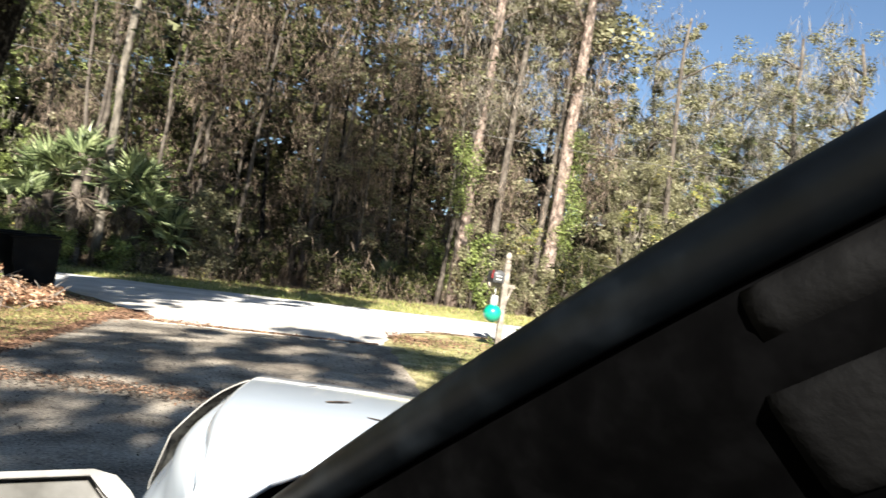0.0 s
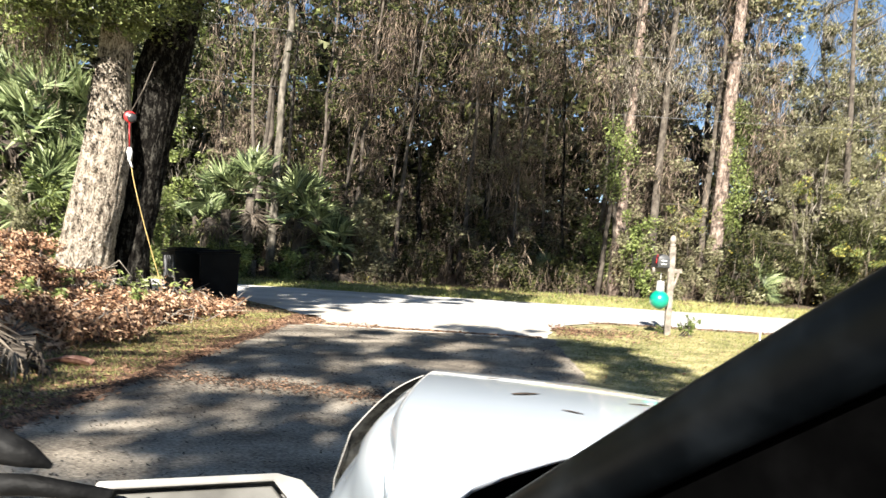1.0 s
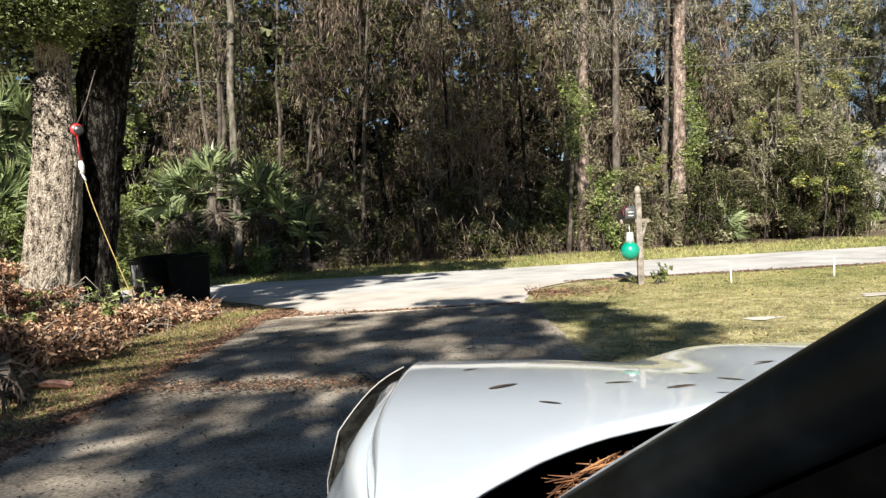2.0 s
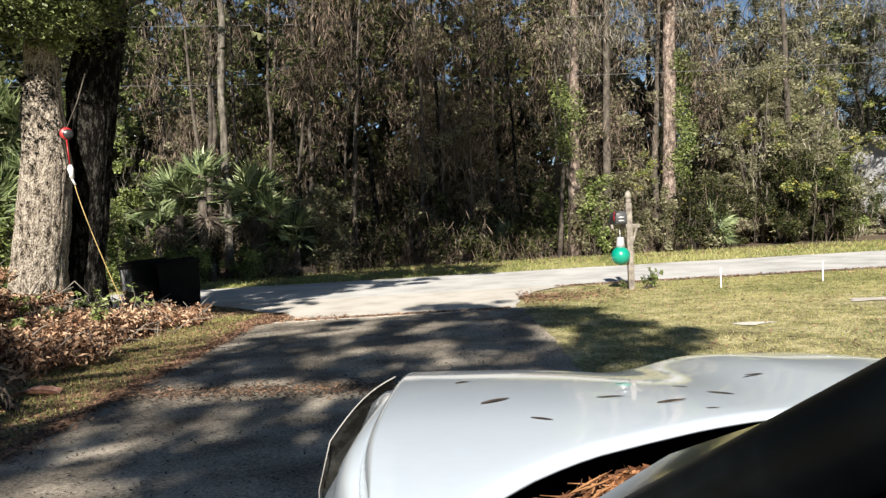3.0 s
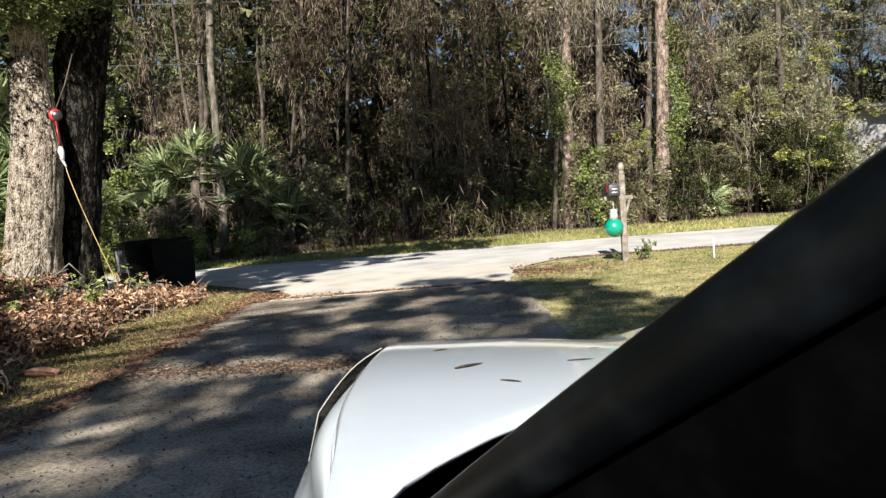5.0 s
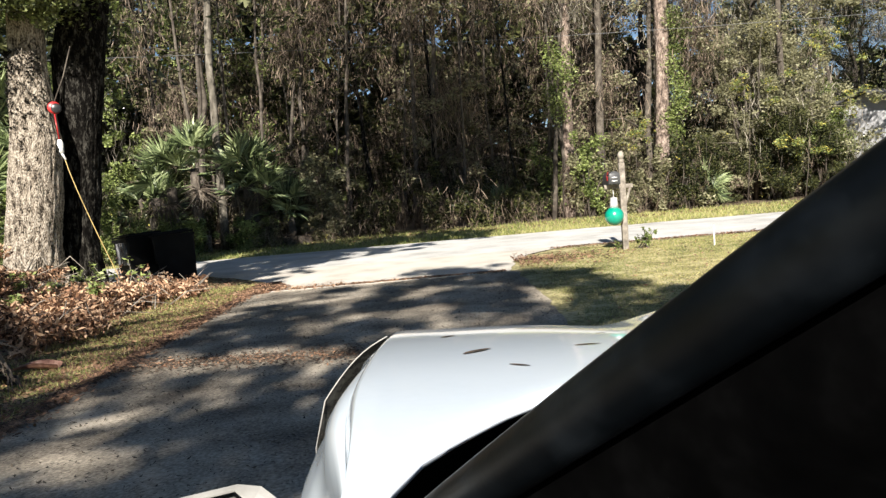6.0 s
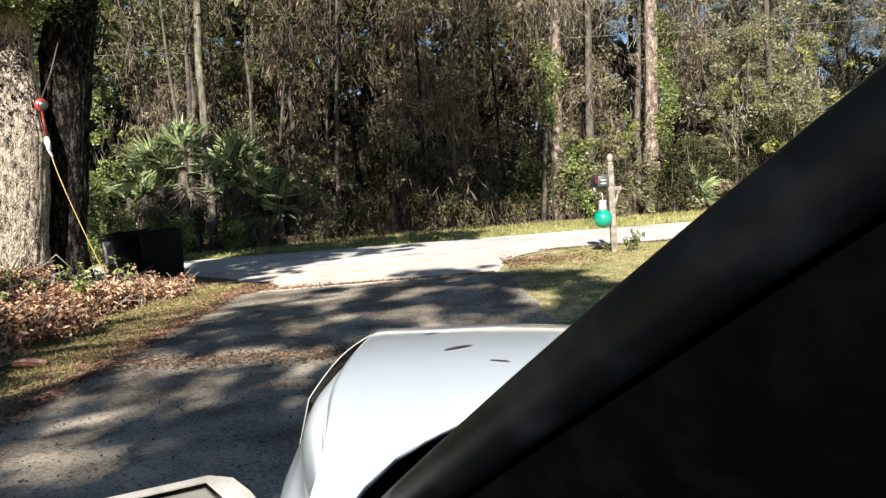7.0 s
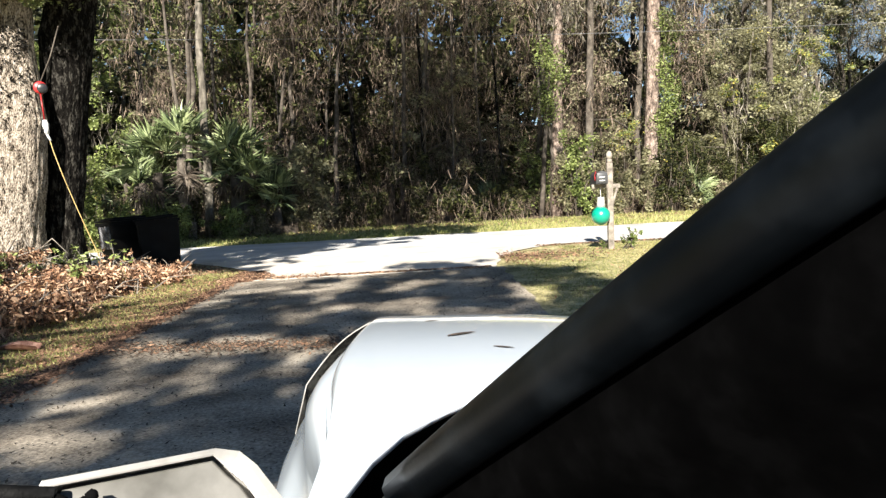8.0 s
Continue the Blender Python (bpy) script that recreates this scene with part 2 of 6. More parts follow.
apron()
# a paler strip puts sun on the slab's end edge into colour
bm = bmesh.new()
for k in range(44):
    x0 = -2.9 + 3.45 * k / 44
    a, b = x0, x0 + 3.45 / 44
    vs = [bm.verts.new((x, y, ground_z(x, y) + z)) for x in (a, b) for y, z in ((11.40, 0.0), (11.40, 0.036), (11.455, 0.036), (11.455, 0.0))]
    for i in range(3):
        bm.faces.new((vs[i], vs[i + 1], vs[i + 5], vs[i + 4]))
bmesh.ops.remove_doubles(bm, verts=bm.verts, dist=1e-5)
tagged(part("sunlit_slab_edge", bm, M_SAND, smooth=False), "narrow pale strip for the sunlit edge of the driveway's end", "kerb", kind="structure")


def bare_patch(x, y, a, b, seed):
    """A low uneven spot of pale sand."""
    r = np.random.default_rng(seed)
    verts = [(x, y, ground_z(x, y) + 0.030)]
    for k in range(40):
        t = 2 * math.pi * k / 40
        f = 1 + 0.25 * math.sin(3 * t + seed) + 0.15 * math.sin(7 * t) + r.normal() * 0.08
        px, py = x + a * f * math.cos(t), y + b * f * math.sin(t)
        verts.append((px, py, ground_z(px, py) + 0.012))
    faces = [(0, 1 + k, 1 + (k + 1) % 40) for k in range(40)]
    tagged(mesh_object("bare_patch", verts, faces, M_SAND, smooth=True), "patch of bare pale sand in the lawn", "bare ground", kind="structure")


bare_patch(3.62, 8.75, 0.22, 0.10, 1)
bare_patch(6.05, 10.3, 0.45, 0.16, 2)

# ---- trees and shrubs ----
def limb(root, mat, path, radii, sides=5, rng=None):
    bm = bmesh.new()
    tube(bm, path, radii, sides, 0.06 if rng is not None else 0, rng)
    return part("limb", bm, mat, root)


def moss_on(root, rng, blobs, count, length, width, mat, clump=16, name="hanging_moss", spread=(0.17, 0.17, 0.2)):
    c = np.array([b[0] for b in blobs])
    r = np.array([b[1] for b in blobs])
    hubs = max(1, count // clump)
    pk = rng.integers(0, len(c), hubs)
    hub = c[pk] + rng.normal(size=(hubs, 3)) * r[pk] * 0.65
    tops = hub[rng.integers(0, hubs, count)] + rng.normal(size=(count, 3)) * np.array(spread)
    ob = strands(name, rng, tops, length, width, mat, root)
    ob["kind"] = "stuff"
    return ob


def tree(x, y, height, radius, rng, bark, leaf, crown_from, spread, count, leaf_size, moss=0, moss_mat=None, lean=(0, 0), sides=9, label="", limbs=7, wobble=0.12, moss_len=0.9, flare=1.25, taper=0.7, drop=0.0, fuzz=0, shade_canopy=0):
    root = empty("tree", x, y)
    bm = bmesh.new()
    n = 10
    path = [Vector((lean[0] * k / n * height + wobble * rng.normal() * (k > 0), lean[1] * k / n * height + wobble * rng.normal() * (k > 0), height * k / n - (0.15 if k == 0 else 0))) for k in range(n + 1)]
    radii = [radius * (flare if k == 0 else 1.0) * (1 - taper * k / n) for k in range(n + 1)]
    tube(bm, path, radii, sides, 0.06, rng)
    part("trunk", bm, bark, root)
    blobs = []
    for k in range(limbs):
        h = height * (crown_from + (1 - crown_from) * (k + rng.random()) / limbs)
        base = path[min(n, int(h / height * n))]
        a = rng.random() * 2 * math.pi
        reach = spread * (0.5 + 0.6 * rng.random()) * (1.1 - 0.5 * (h / height - crown_from))
        tip = Vector((base.x + math.cos(a) * reach, base.y + math.sin(a) * reach, h + reach * rng.uniform(-0.1 - drop, 0.5 - drop)))
        mid = base.lerp(tip, 0.5) + Vector((0, 0, reach * 0.12))
        r = radius * 0.3
        limb(root, bark, [base, mid, tip], [r, r * 0.6, r * 0.12])
        for q, f in ((tip, 1.0), (mid, 0.7)):
            for _ in range(4):
                o = rng.normal(size=3) * reach * 0.3
                blobs.append((np.array(q) + o, np.array((1, 1, 0.75)) * reach * (0.11 + 0.16 * rng.random()), f))
    if count:
        leaf_cloud("crown", rng, blobs, int(0.74 * count), leaf_size * 1.12, leaf, root)
    # leaf mass above the view, added to shade the trees behind
    if shade_canopy:
        top = path[-1]
        roof = [(np.array((top.x + rng.normal() * 1.5, top.y + rng.normal() * 1.0, rng.uniform(11.0, max(15.5, height)))), np.array((1.0, 0.9, 0.7)) * rng.uniform(0.7, 1.2), 1.0) for _ in range(22)]
        for b in roof[:5]:
            limb(root, bark, [path[-3], path[-2].lerp(Vector(b[0]), 0.5), Vector(b[0])], [0.05, 0.03, 0.01])
        leaf_cloud("shade_canopy", rng, roof, shade_canopy, 0.13, leaf, root)
    if fuzz:
        leaf_cloud("dry_foliage", rng, blobs, fuzz, 0.042, M_VINE, root, flat=1.0, droop=0.8, label="brown withered foliage")
    if moss:
        moss_on(root, rng, blobs, int(0.8 * moss), moss_len, 0.011, moss_mat or M_MOSS, 40, spread=(0.20, 0.20, 0.55))
    return tagged(root, label, "tree"), blobs


def shrub(x, y, w, h, rng, leaf, count, leaf_size, label, stem=M_DARK_BARK, yellow=0, dry=0, z=None):
    root = empty("shrub", x, y, z)
    blobs = []
    for k in range(8):
        a = rng.random() * 6.283
        tip = Vector((math.cos(a) * w * rng.uniform(0.1, 0.9), math.sin(a) * w * rng.uniform(0.1, 0.9), h * rng.uniform(0.3, 1.0)))
        bm = bmesh.new()
        tube(bm, [Vector((rng.normal() * 0.1, rng.normal() * 0.1, -0.05)), tip * 0.5 + Vector((0, 0, h * 0.1)), tip], [0.012 + 0.008 * h, 0.008 + 0.005 * h, 0.004], 4)
        part("stem", bm, stem, root)
        for f in (1.0, 0.65, 0.35):
            blobs.append((np.array(tip) * f + rng.normal(size=3) * 0.12 * w, np.array((w, w, min(h, 1.6 * w))) * rng.uniform(0.12, 0.24), 1.0))
    if h > 2.2:
        # tall growth carries many separate sprays
        for k in range(int(9 * h)):
            f = rng.random() ** 0.8
            a = rng.random() * 6.283
            out = w * (1.0 - 0.45 * f) * rng.uniform(0.3, 1.0)
            s = rng.uniform(0.16, 0.42)
            blobs.append((np.array((math.cos(a) * out, math.sin(a) * out, h * (0.08 + 0.92 * f))), np.array((1.0, 1.0, 0.75)) * s, s * 2.2))
    leaf_cloud("foliage", rng, blobs, int(0.68 * count), leaf_size * 1.15, leaf, root)
    if yellow:
        leaf_cloud("yellow_foliage", rng, [blobs[int(k)] for k in rng.integers(0, len(blobs), 5)], yellow, leaf_size, M_YELLOW, root, label="bright yellow autumn leaves")
    if dry:
        moss_on(root, rng, blobs, dry, 0.5, 0.0055, M_VINE, 10, "dry_vines")
    return tagged(root, label, "shrub")


rng = np.random.default_rng(11)
YELLOW_SPRAYS = ((11.0, 25.9, 4.7), (12.9, 25.6, 2.8), (15.3, 27.0, 4.1), (14.2, 27.0, 6.5), (7.0, 26.0, 3.4))
# woodland trees, three uneven rows; the middle ones are hung with dry vines
for k in range(48):
    x = -32 + 70 * (k + rng.random()) / 48
    row = k % 3
    y = 27.6 + row * 4.0 + rng.uniform(-1.0, 1.2) + max(0, x - 5) * 0.10
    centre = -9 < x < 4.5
    tall = rng.uniform(12, 17)
    if x > 11:
        tall = rng.uniform(9.5, 13)
    if x > 14:
        tall = rng.uniform(11, 12.8)
    if x > 15 and y < 36 and x < 26:
        y += 9
    draped = centre or (-8 < x < 10 and rng.random() < 0.4)
    # middle and gap trees take the darker leaf, which holds their shade
    tree(x, y, tall, rng.uniform(0.09, 0.19), rng, M_DARK_BARK, M_BRIGHT if x < -6 and rng.random() < 0.3 else (M_SHADED_LEAF if centre or 8.3 < x < 11.6 else M_LEAF, M_OLIVE)[int(rng.random() < (0.2 if centre or 8.3 < x < 11.6 else 0.5))], 0.10, rng.uniform(2.0, 3.2), (9000 if row == 2 else 9000 if centre else 12000), 0.085 if row == 2 else (0.055 if x > 8 else 0.062), (3000 if row == 2 else 7500) if draped else (1500 if x < -8 else 3000), M_VINE if draped else M_MOSS, (rng.normal() * 0.03, rng.normal() * 0.03), 7,
         "slender woodland tree draped with dry brown vines" if draped else "leafy woodland oak with wisps of grey moss", 12, wobble=0.07, moss_len=0.5, drop=0.2, fuzz=8000 if draped and row < 2 else 0, shade_canopy=3600 if row == 0 and x < 11.5 else 0)
for k in range(18):
    x = -10.5 + 15.5 * (k + rng.random()) / 18
    tree(x, 26.0 + rng.uniform(0, 2.6), rng.uniform(11, 14), rng.uniform(0.045, 0.12), rng, (M_DARK_SHADED_BARK, M_DARK_BARK, M_DARK_BARK)[k % 3], M_SHADED_LEAF, 0.55, 1.5, 900, 0.06, 700, M_VINE, (rng.normal() * 0.05, 0), 6, "thin bare forest stem hung with dry vines", 6, 0.035, 0.5)
# undergrowth along the forest's edge
KINDS = ((M_LEAF, "dark green leafy shrub at the forest edge"), (M_OLIVE, "olive-green woodland shrub with dry stems"), (M_BRIGHT, "fresh green shrub in the undergrowth"), (M_OLIVE, "straggling olive shrub mixed with dead stems"))
for k in range(58):
    x = -27 + 56 * (k + rng.random()) / 58
    y = 24.9 + rng.uniform(0, 1.8) + max(0, x - 1) * 0.27
    leaf, text = KINDS[int(rng.integers(0, 4))]
    # the darker leaf puts shade into the undergrowth's colour here
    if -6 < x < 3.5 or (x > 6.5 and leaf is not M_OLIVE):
        leaf, text = M_SHADED_LEAF, KINDS[0][1]
    if -7 < x < -2.6:
        leaf, text = M_OLIVE, KINDS[3][1]
    shrub(x, y, rng.uniform(0.8, 1.5), rng.uniform(0.5, 1.0) if x > 15 else rng.uniform(1.0, 3.2), rng, leaf, 5200, 0.052, text, yellow=90 if x > 5 else (25 if x < -6 else 0), dry=900)
# a taller, sunlit thicket near the house
for x, y, w, h, leaf, yl in ((12.0, 27.9, 1.9, 6.4, M_OLIVE, 200), (13.6, 28.4, 2.2, 6.6, M_OLIVE, 420), (14.6, 28.0, 1.4, 4.0, M_BRIGHT, 420), (12.3, 26.8, 1.5, 3.0, M_SHADED_LEAF, 200), (14.0, 26.9, 1.3, 2.6, M_SHADED_LEAF, 60), (17.4, 40.0, 2.6, 9.5, M_OLIVE, 0), (14.5, 36.0, 2.4, 9.0, M_OLIVE, 0), (9.9, 27.0, 1.2, 2.6, M_SHADED_LEAF, 100), (17.3, 30.5, 1.1, 2.4, M_LEAF, 30), (10.7, 32.0, 2.2, 9.5, M_SHADED_LEAF, 0)):
    shrub(x, y, w, h, rng, leaf, int(21000 * w * w ** 0.5), 0.032, "tall sunlit olive thicket with yellowing leaves", yellow=yl, dry=500)
for x, y, h in ((7.6, 25.5, 2.0), (8.5, 25.6, 2.3), (6.6, 25.4, 1.5), (9.2, 25.8, 1.8)):
    shrub(x, y, 0.8, h, rng, M_OLIVE if x < 8 else M_SHADED_LEAF, 6000, 0.045, "leafy scrub that hides the foot of a pine", yellow=40, dry=400)
# bright vine mound below the pines, and lush growth behind the bins
shrub(5.35, 25.6, 0.8, 2.7, rng, M_BRIGHT, 6500, 0.045, "bright green climbing vine over a low stump")
for x, y, h in ((-9.6, 20.9, 1.7), (-11.2, 19.2, 2.4), (-12.8, 20.5, 3.2), (-14.6, 19.0, 2.8), (-10.6, 22.4, 2.6), (-8.5, 23.4, 1.3), (-13.5, 17.0, 1.9), (-12.0, 15.2, 1.3), (-6.2, 23.9, 1.0), (-16.5, 17.5, 3.4), (-12.5, 18.4, 2.2), (-13.8, 19.4, 3.4), (-11.5, 20.2, 2.0), (-14.8, 18.2, 2.6), (-12.6, 22.4, 3.6)):
    shrub(x, y, rng.uniform(0.9, 1.4), h, rng, M_BRIGHT if rng.random() < 0.65 else M_OLIVE, 9000, 0.041, "lush green roadside shrub in sunlight", yellow=40, dry=150)
# named trunks: three pines and a bare grey trunk
for px, py, h, r, ln, bark, clear in ((4.72, 26.6, 18, 0.22, 0.012, M_PINE_BARK, 0.62), (8.08, 26.6, 18, 0.26, 0.022, M_PINE_BARK, 0.62), (5.90, 26.8, 13, 0.16, 0.016, M_DARK_BARK, 0.52)):
    tree(px, py, h, r, rng, bark, M_OLIVE, clear, 2.4, 9000, 0.04, 9000, M_MOSS, (ln, 0), 10, "tall pine with reddish flaking bark and draped dry vines" if bark is M_PINE_BARK else "slender dark trunk under a drooping olive crown", 10, 0.025, 0.4, 1.1, 0.45)
tree(-7.0, 23.9, 12, 0.14, rng, M_GREY_BARK, M_LEAF, 0.8, 1.6, 2500, 0.05, 150, M_MOSS, (-0.012, 0), 10, "bare straight grey trunk beside the road", 5, 0.04, 0.8, 1.15, 0.35)
# vines that climb two of the pines
for px, py, z0, z1, mat in ((4.45, 26.2, 4.2, 6.5, M_BRIGHT), (8.62, 26.5, 3.4, 7.4, M_BRIGHT)):
    root = empty("climbing_vine", px, py)
    bl = [(np.array((rng.normal() * 0.25, rng.normal() * 0.15, z0 + (z1 - z0) * k / 9 - ground_z(px, py))), np.array((0.45, 0.4, 0.5)), 1.0) for k in range(10)]
    bm = bmesh.new()
    tube(bm, [Vector((0, 0.2, -0.05)), Vector((0.1, 0.15, z0)), Vector((0.05, 0.2, z1))], [0.03, 0.02, 0.006], 5)
    part("stem", bm, M_DARK_BARK, root)
    leaf_cloud("foliage", rng, bl, int(1000 * (z1 - z0)), 0.045, mat, root)
    tagged(root, "green leafy vine climbing a pine trunk", "vine")
# sprays of yellow leaves that lace the thicket
for px, py, z in YELLOW_SPRAYS:
    root = empty("yellow_vine", px, py)
    g0 = ground_z(px, py)
    bm = bmesh.new()
    tube(bm, [Vector((0, 0.3, -0.05)), Vector((0.1, 0.25, (z - g0) * 0.5)), Vector((0, 0, z - g0))], [0.02, 0.014, 0.006], 5)
    part("stem", bm, M_DARK_BARK, root)
    bl = [(np.array((rng.normal() * 0.7, rng.normal() * 0.3, z - g0 + rng.normal() * 0.35)), np.array((0.22, 0.2, 0.14)), 1.0) for k in range(14)]
    leaf_cloud("foliage", rng, bl, 230, 0.042, M_YELLOW, root)
    leaf_cloud("green_foliage", rng, bl, 700, 0.036, M_BRIGHT, root)
    tagged(root, "climbing vine with bright yellow leaves in the thicket", "vine", "yellow vines in the thicket")
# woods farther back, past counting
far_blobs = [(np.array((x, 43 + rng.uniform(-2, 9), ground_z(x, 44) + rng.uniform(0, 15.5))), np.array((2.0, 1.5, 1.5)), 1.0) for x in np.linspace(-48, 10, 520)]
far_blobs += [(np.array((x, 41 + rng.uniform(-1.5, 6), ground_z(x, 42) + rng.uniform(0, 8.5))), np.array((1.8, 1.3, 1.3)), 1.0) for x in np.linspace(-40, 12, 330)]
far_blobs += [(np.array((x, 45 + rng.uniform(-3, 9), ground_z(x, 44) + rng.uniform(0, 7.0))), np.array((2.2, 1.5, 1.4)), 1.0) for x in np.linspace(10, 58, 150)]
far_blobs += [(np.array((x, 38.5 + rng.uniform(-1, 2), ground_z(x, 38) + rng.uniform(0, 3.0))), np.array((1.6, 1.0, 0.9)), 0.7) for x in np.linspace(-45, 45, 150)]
# far leaves are coloured dark for the shade inside the woods
tagged(leaf_cloud("far_woods", rng, far_blobs, 108000, 0.37, M_SHADED_LEAF, None), "dense dark woods beyond the first trees", "woods", kind="stuff")


# ---- palms ----
def frond_mesh(rng, name, blades=18, length=0.95, mat=None, wide=0.036, droop=0.16):
    """A fan leaf: a stalk along +x with folded blades that spread from its end, rise at the sides and droop at the tips."""
    verts, faces = [], []
    s = 0.80
    w = 0.014
    verts += [(0, -w, 0), (0, w, 0), (s, w * 0.7, 0.06), (s, -w * 0.7, 0.06)]
    faces.append((0, 1, 2, 3))
    for k in range(blades):
        a = radians(-82 + 164 * k / (blades - 1) + rng.normal() * 3)
        ln = length * (0.72 + 0.28 * math.cos(a * 0.8)) * rng.uniform(0.85, 1.08)
        side = abs(math.sin(a))
        d = Vector((math.cos(a), math.sin(a), 0.30 * side)).normalized()
        o = Vector((-math.sin(a), math.cos(a), 0.0))
        b = Vector((s, 0, 0.06))
        m = b + d * ln * 0.5 + Vector((0, 0, 0.03))
        e = b + d * ln * 0.96 + Vector((0, 0, -droop * ln * rng.uniform(0.3, 1.5)))
        i = len(verts)
        up = Vector((0, 0, 0.022))
        verts += [b, m + o * wide - up, m + up, m - o * wide - up, e]
        faces += [(i, i + 1, i + 2), (i, i + 2, i + 3), (i + 1, i + 4, i + 2), (i + 2, i + 4, i + 3)]
    me = bpy.data.meshes.new(name)
    me.from_pydata([tuple(v) for v in verts], [], faces)
    me.materials.append(mat)
    return me


rng = np.random.default_rng(23)
FANS = [frond_mesh(rng, "frond", 18, 0.95, M_PALM) for _ in range(3)]
DRY_FANS = [frond_mesh(rng, "dry_frond", 20, 0.9, M_DRY_PALM, 0.03, 0.6) for _ in range(2)]


def palm(x, y, trunk, size, rng, fronds=16, dry=5):
    root = empty("palm", x, y)
    bm = bmesh.new()
    tube(bm, [Vector((0, 0, -0.1)), Vector((0.04, 0, trunk * 0.5)), Vector((0.02, 0.03, trunk))], [0.2, 0.16, 0.15], 9, 0.15, rng)
    part("trunk", bm, M_DARK_BARK, root)
    for k in range(fronds + dry):
        old = k >= fronds
        fan = new("dry_frond" if old else "frond", (DRY_FANS if old else FANS)[int(rng.integers(0, 2))])
        fan.parent = root
        tilt = rng.uniform(35, 75) if old else -90 + 105 * ((k + rng.random()) / fronds) ** 1.35
        fan.matrix_local = Matrix.Translation((0.02, 0.03, trunk + rng.uniform(-0.12, 0.1))) @ pose(0, 0, 0, 0, tilt, rng.uniform(0, 360)) @ pose(0, 0, 0, rng.uniform(-70, 70), 0, 0) @ Matrix.Diagonal((size * rng.uniform(0.75, 1.0),) * 3 + (1,))
    return tagged(root, "palmetto with stiff green fan leaves", "palm", "palmettos by the road")


for x, y, t, s in ((-8.5, 23.6, 2.2, 1.1), (-7.8, 23.8, 2.75, 1.15), (-6.0, 24.4, 1.5, 1.1), (-5.0, 24.6, 0.9, 1.05), (-9.2, 23.8, 1.3, 1.05), (-6.3, 24.4, 2.3, 1.15), (-13.6, 20.6, 3.4, 1.5), (-12.2, 19.8, 1.8, 1.3), (-15.2, 19.6, 2.6, 1.4), (-11.6, 21.0, 2.6, 1.3), (-12.9, 21.4, 4.1, 1.5), (-14.4, 20.9, 4.4, 1.5), (9.3, 26.0, 0.5, 0.72), (2.2, 26.6, 0.6, 0.6)):
    palm(x, y, t, s, rng)


for x, y, h in ((-8.9, 22.9, 1.2), (-7.7, 23.3, 1.1), (-6.2, 23.7, 0.9), (-5.3, 24.0, 1.0), (-4.0, 24.6, 0.8), (-10.2, 22.6, 1.6)):
    shrub(x, y, rng.uniform(0.7, 1.0), h, rng, M_BRIGHT if x < -7 else M_OLIVE, 3600, 0.038, "low scrub below the palmettos", yellow=60, dry=500)


for x, y, h in ((-9.8, 21.4, 1.2), (-8.7, 22.0, 1.1), (-7.6, 22.7, 0.9), (-10.8, 21.0, 1.6)):
    shrub(x, y, 0.9, h, rng, M_BRIGHT, 6500, 0.036, "lush green roadside shrub in sunlight", yellow=60, dry=100)


# ---- the twin oak, its tall crown shades the woods behind ----
def oak_trunk(root, path, radii, mat, rng, sides=96):
    """Bark ridges run up the trunk; roots flare at its foot."""
    bm = bmesh.new()
    rings = []
    n = 130
    for j in range(n + 1):
        f = j / n * (len(path) - 1)
        i = min(int(f), len(path) - 2)
        c = Vector(path[i]).lerp(Vector(path[i + 1]), f - i)
        r = radii[i] + (radii[i + 1] - radii[i]) * (f - i)
        ring = []
        for k in range(sides):
            a = 2 * math.pi * k / sides
            foot = max(0.0, 1 - c.z / 0.9) ** 2 * 0.28 * (0.6 + 0.6 * math.sin(3 * a + 1) + 0.3 * math.sin(5 * a))
            u, w = math.cos(a), math.sin(a)
            furrow = 0.5 - abs(noise.noise(Vector((u * 8, w * 8, c.z * 1.3)))) * 1.9
            rr = r * (1 + 0.065 * furrow + 0.05 * noise.noise(Vector((u * 2, w * 2, c.z * 1.3))) + 0.022 * noise.noise(Vector((u * 14, w * 14, c.z * 7))) + foot)
            ring.append(bm.verts.new(c + Vector((math.cos(a), math.sin(a), 0)) * rr))
        rings.append(ring)
    for a, b in zip(rings, rings[1:]):
        for k in range(sides):
            bm.faces.new((a[k], a[(k + 1) % sides], b[(k + 1) % sides], b[k]))
    return part("trunk", bm, mat, root)


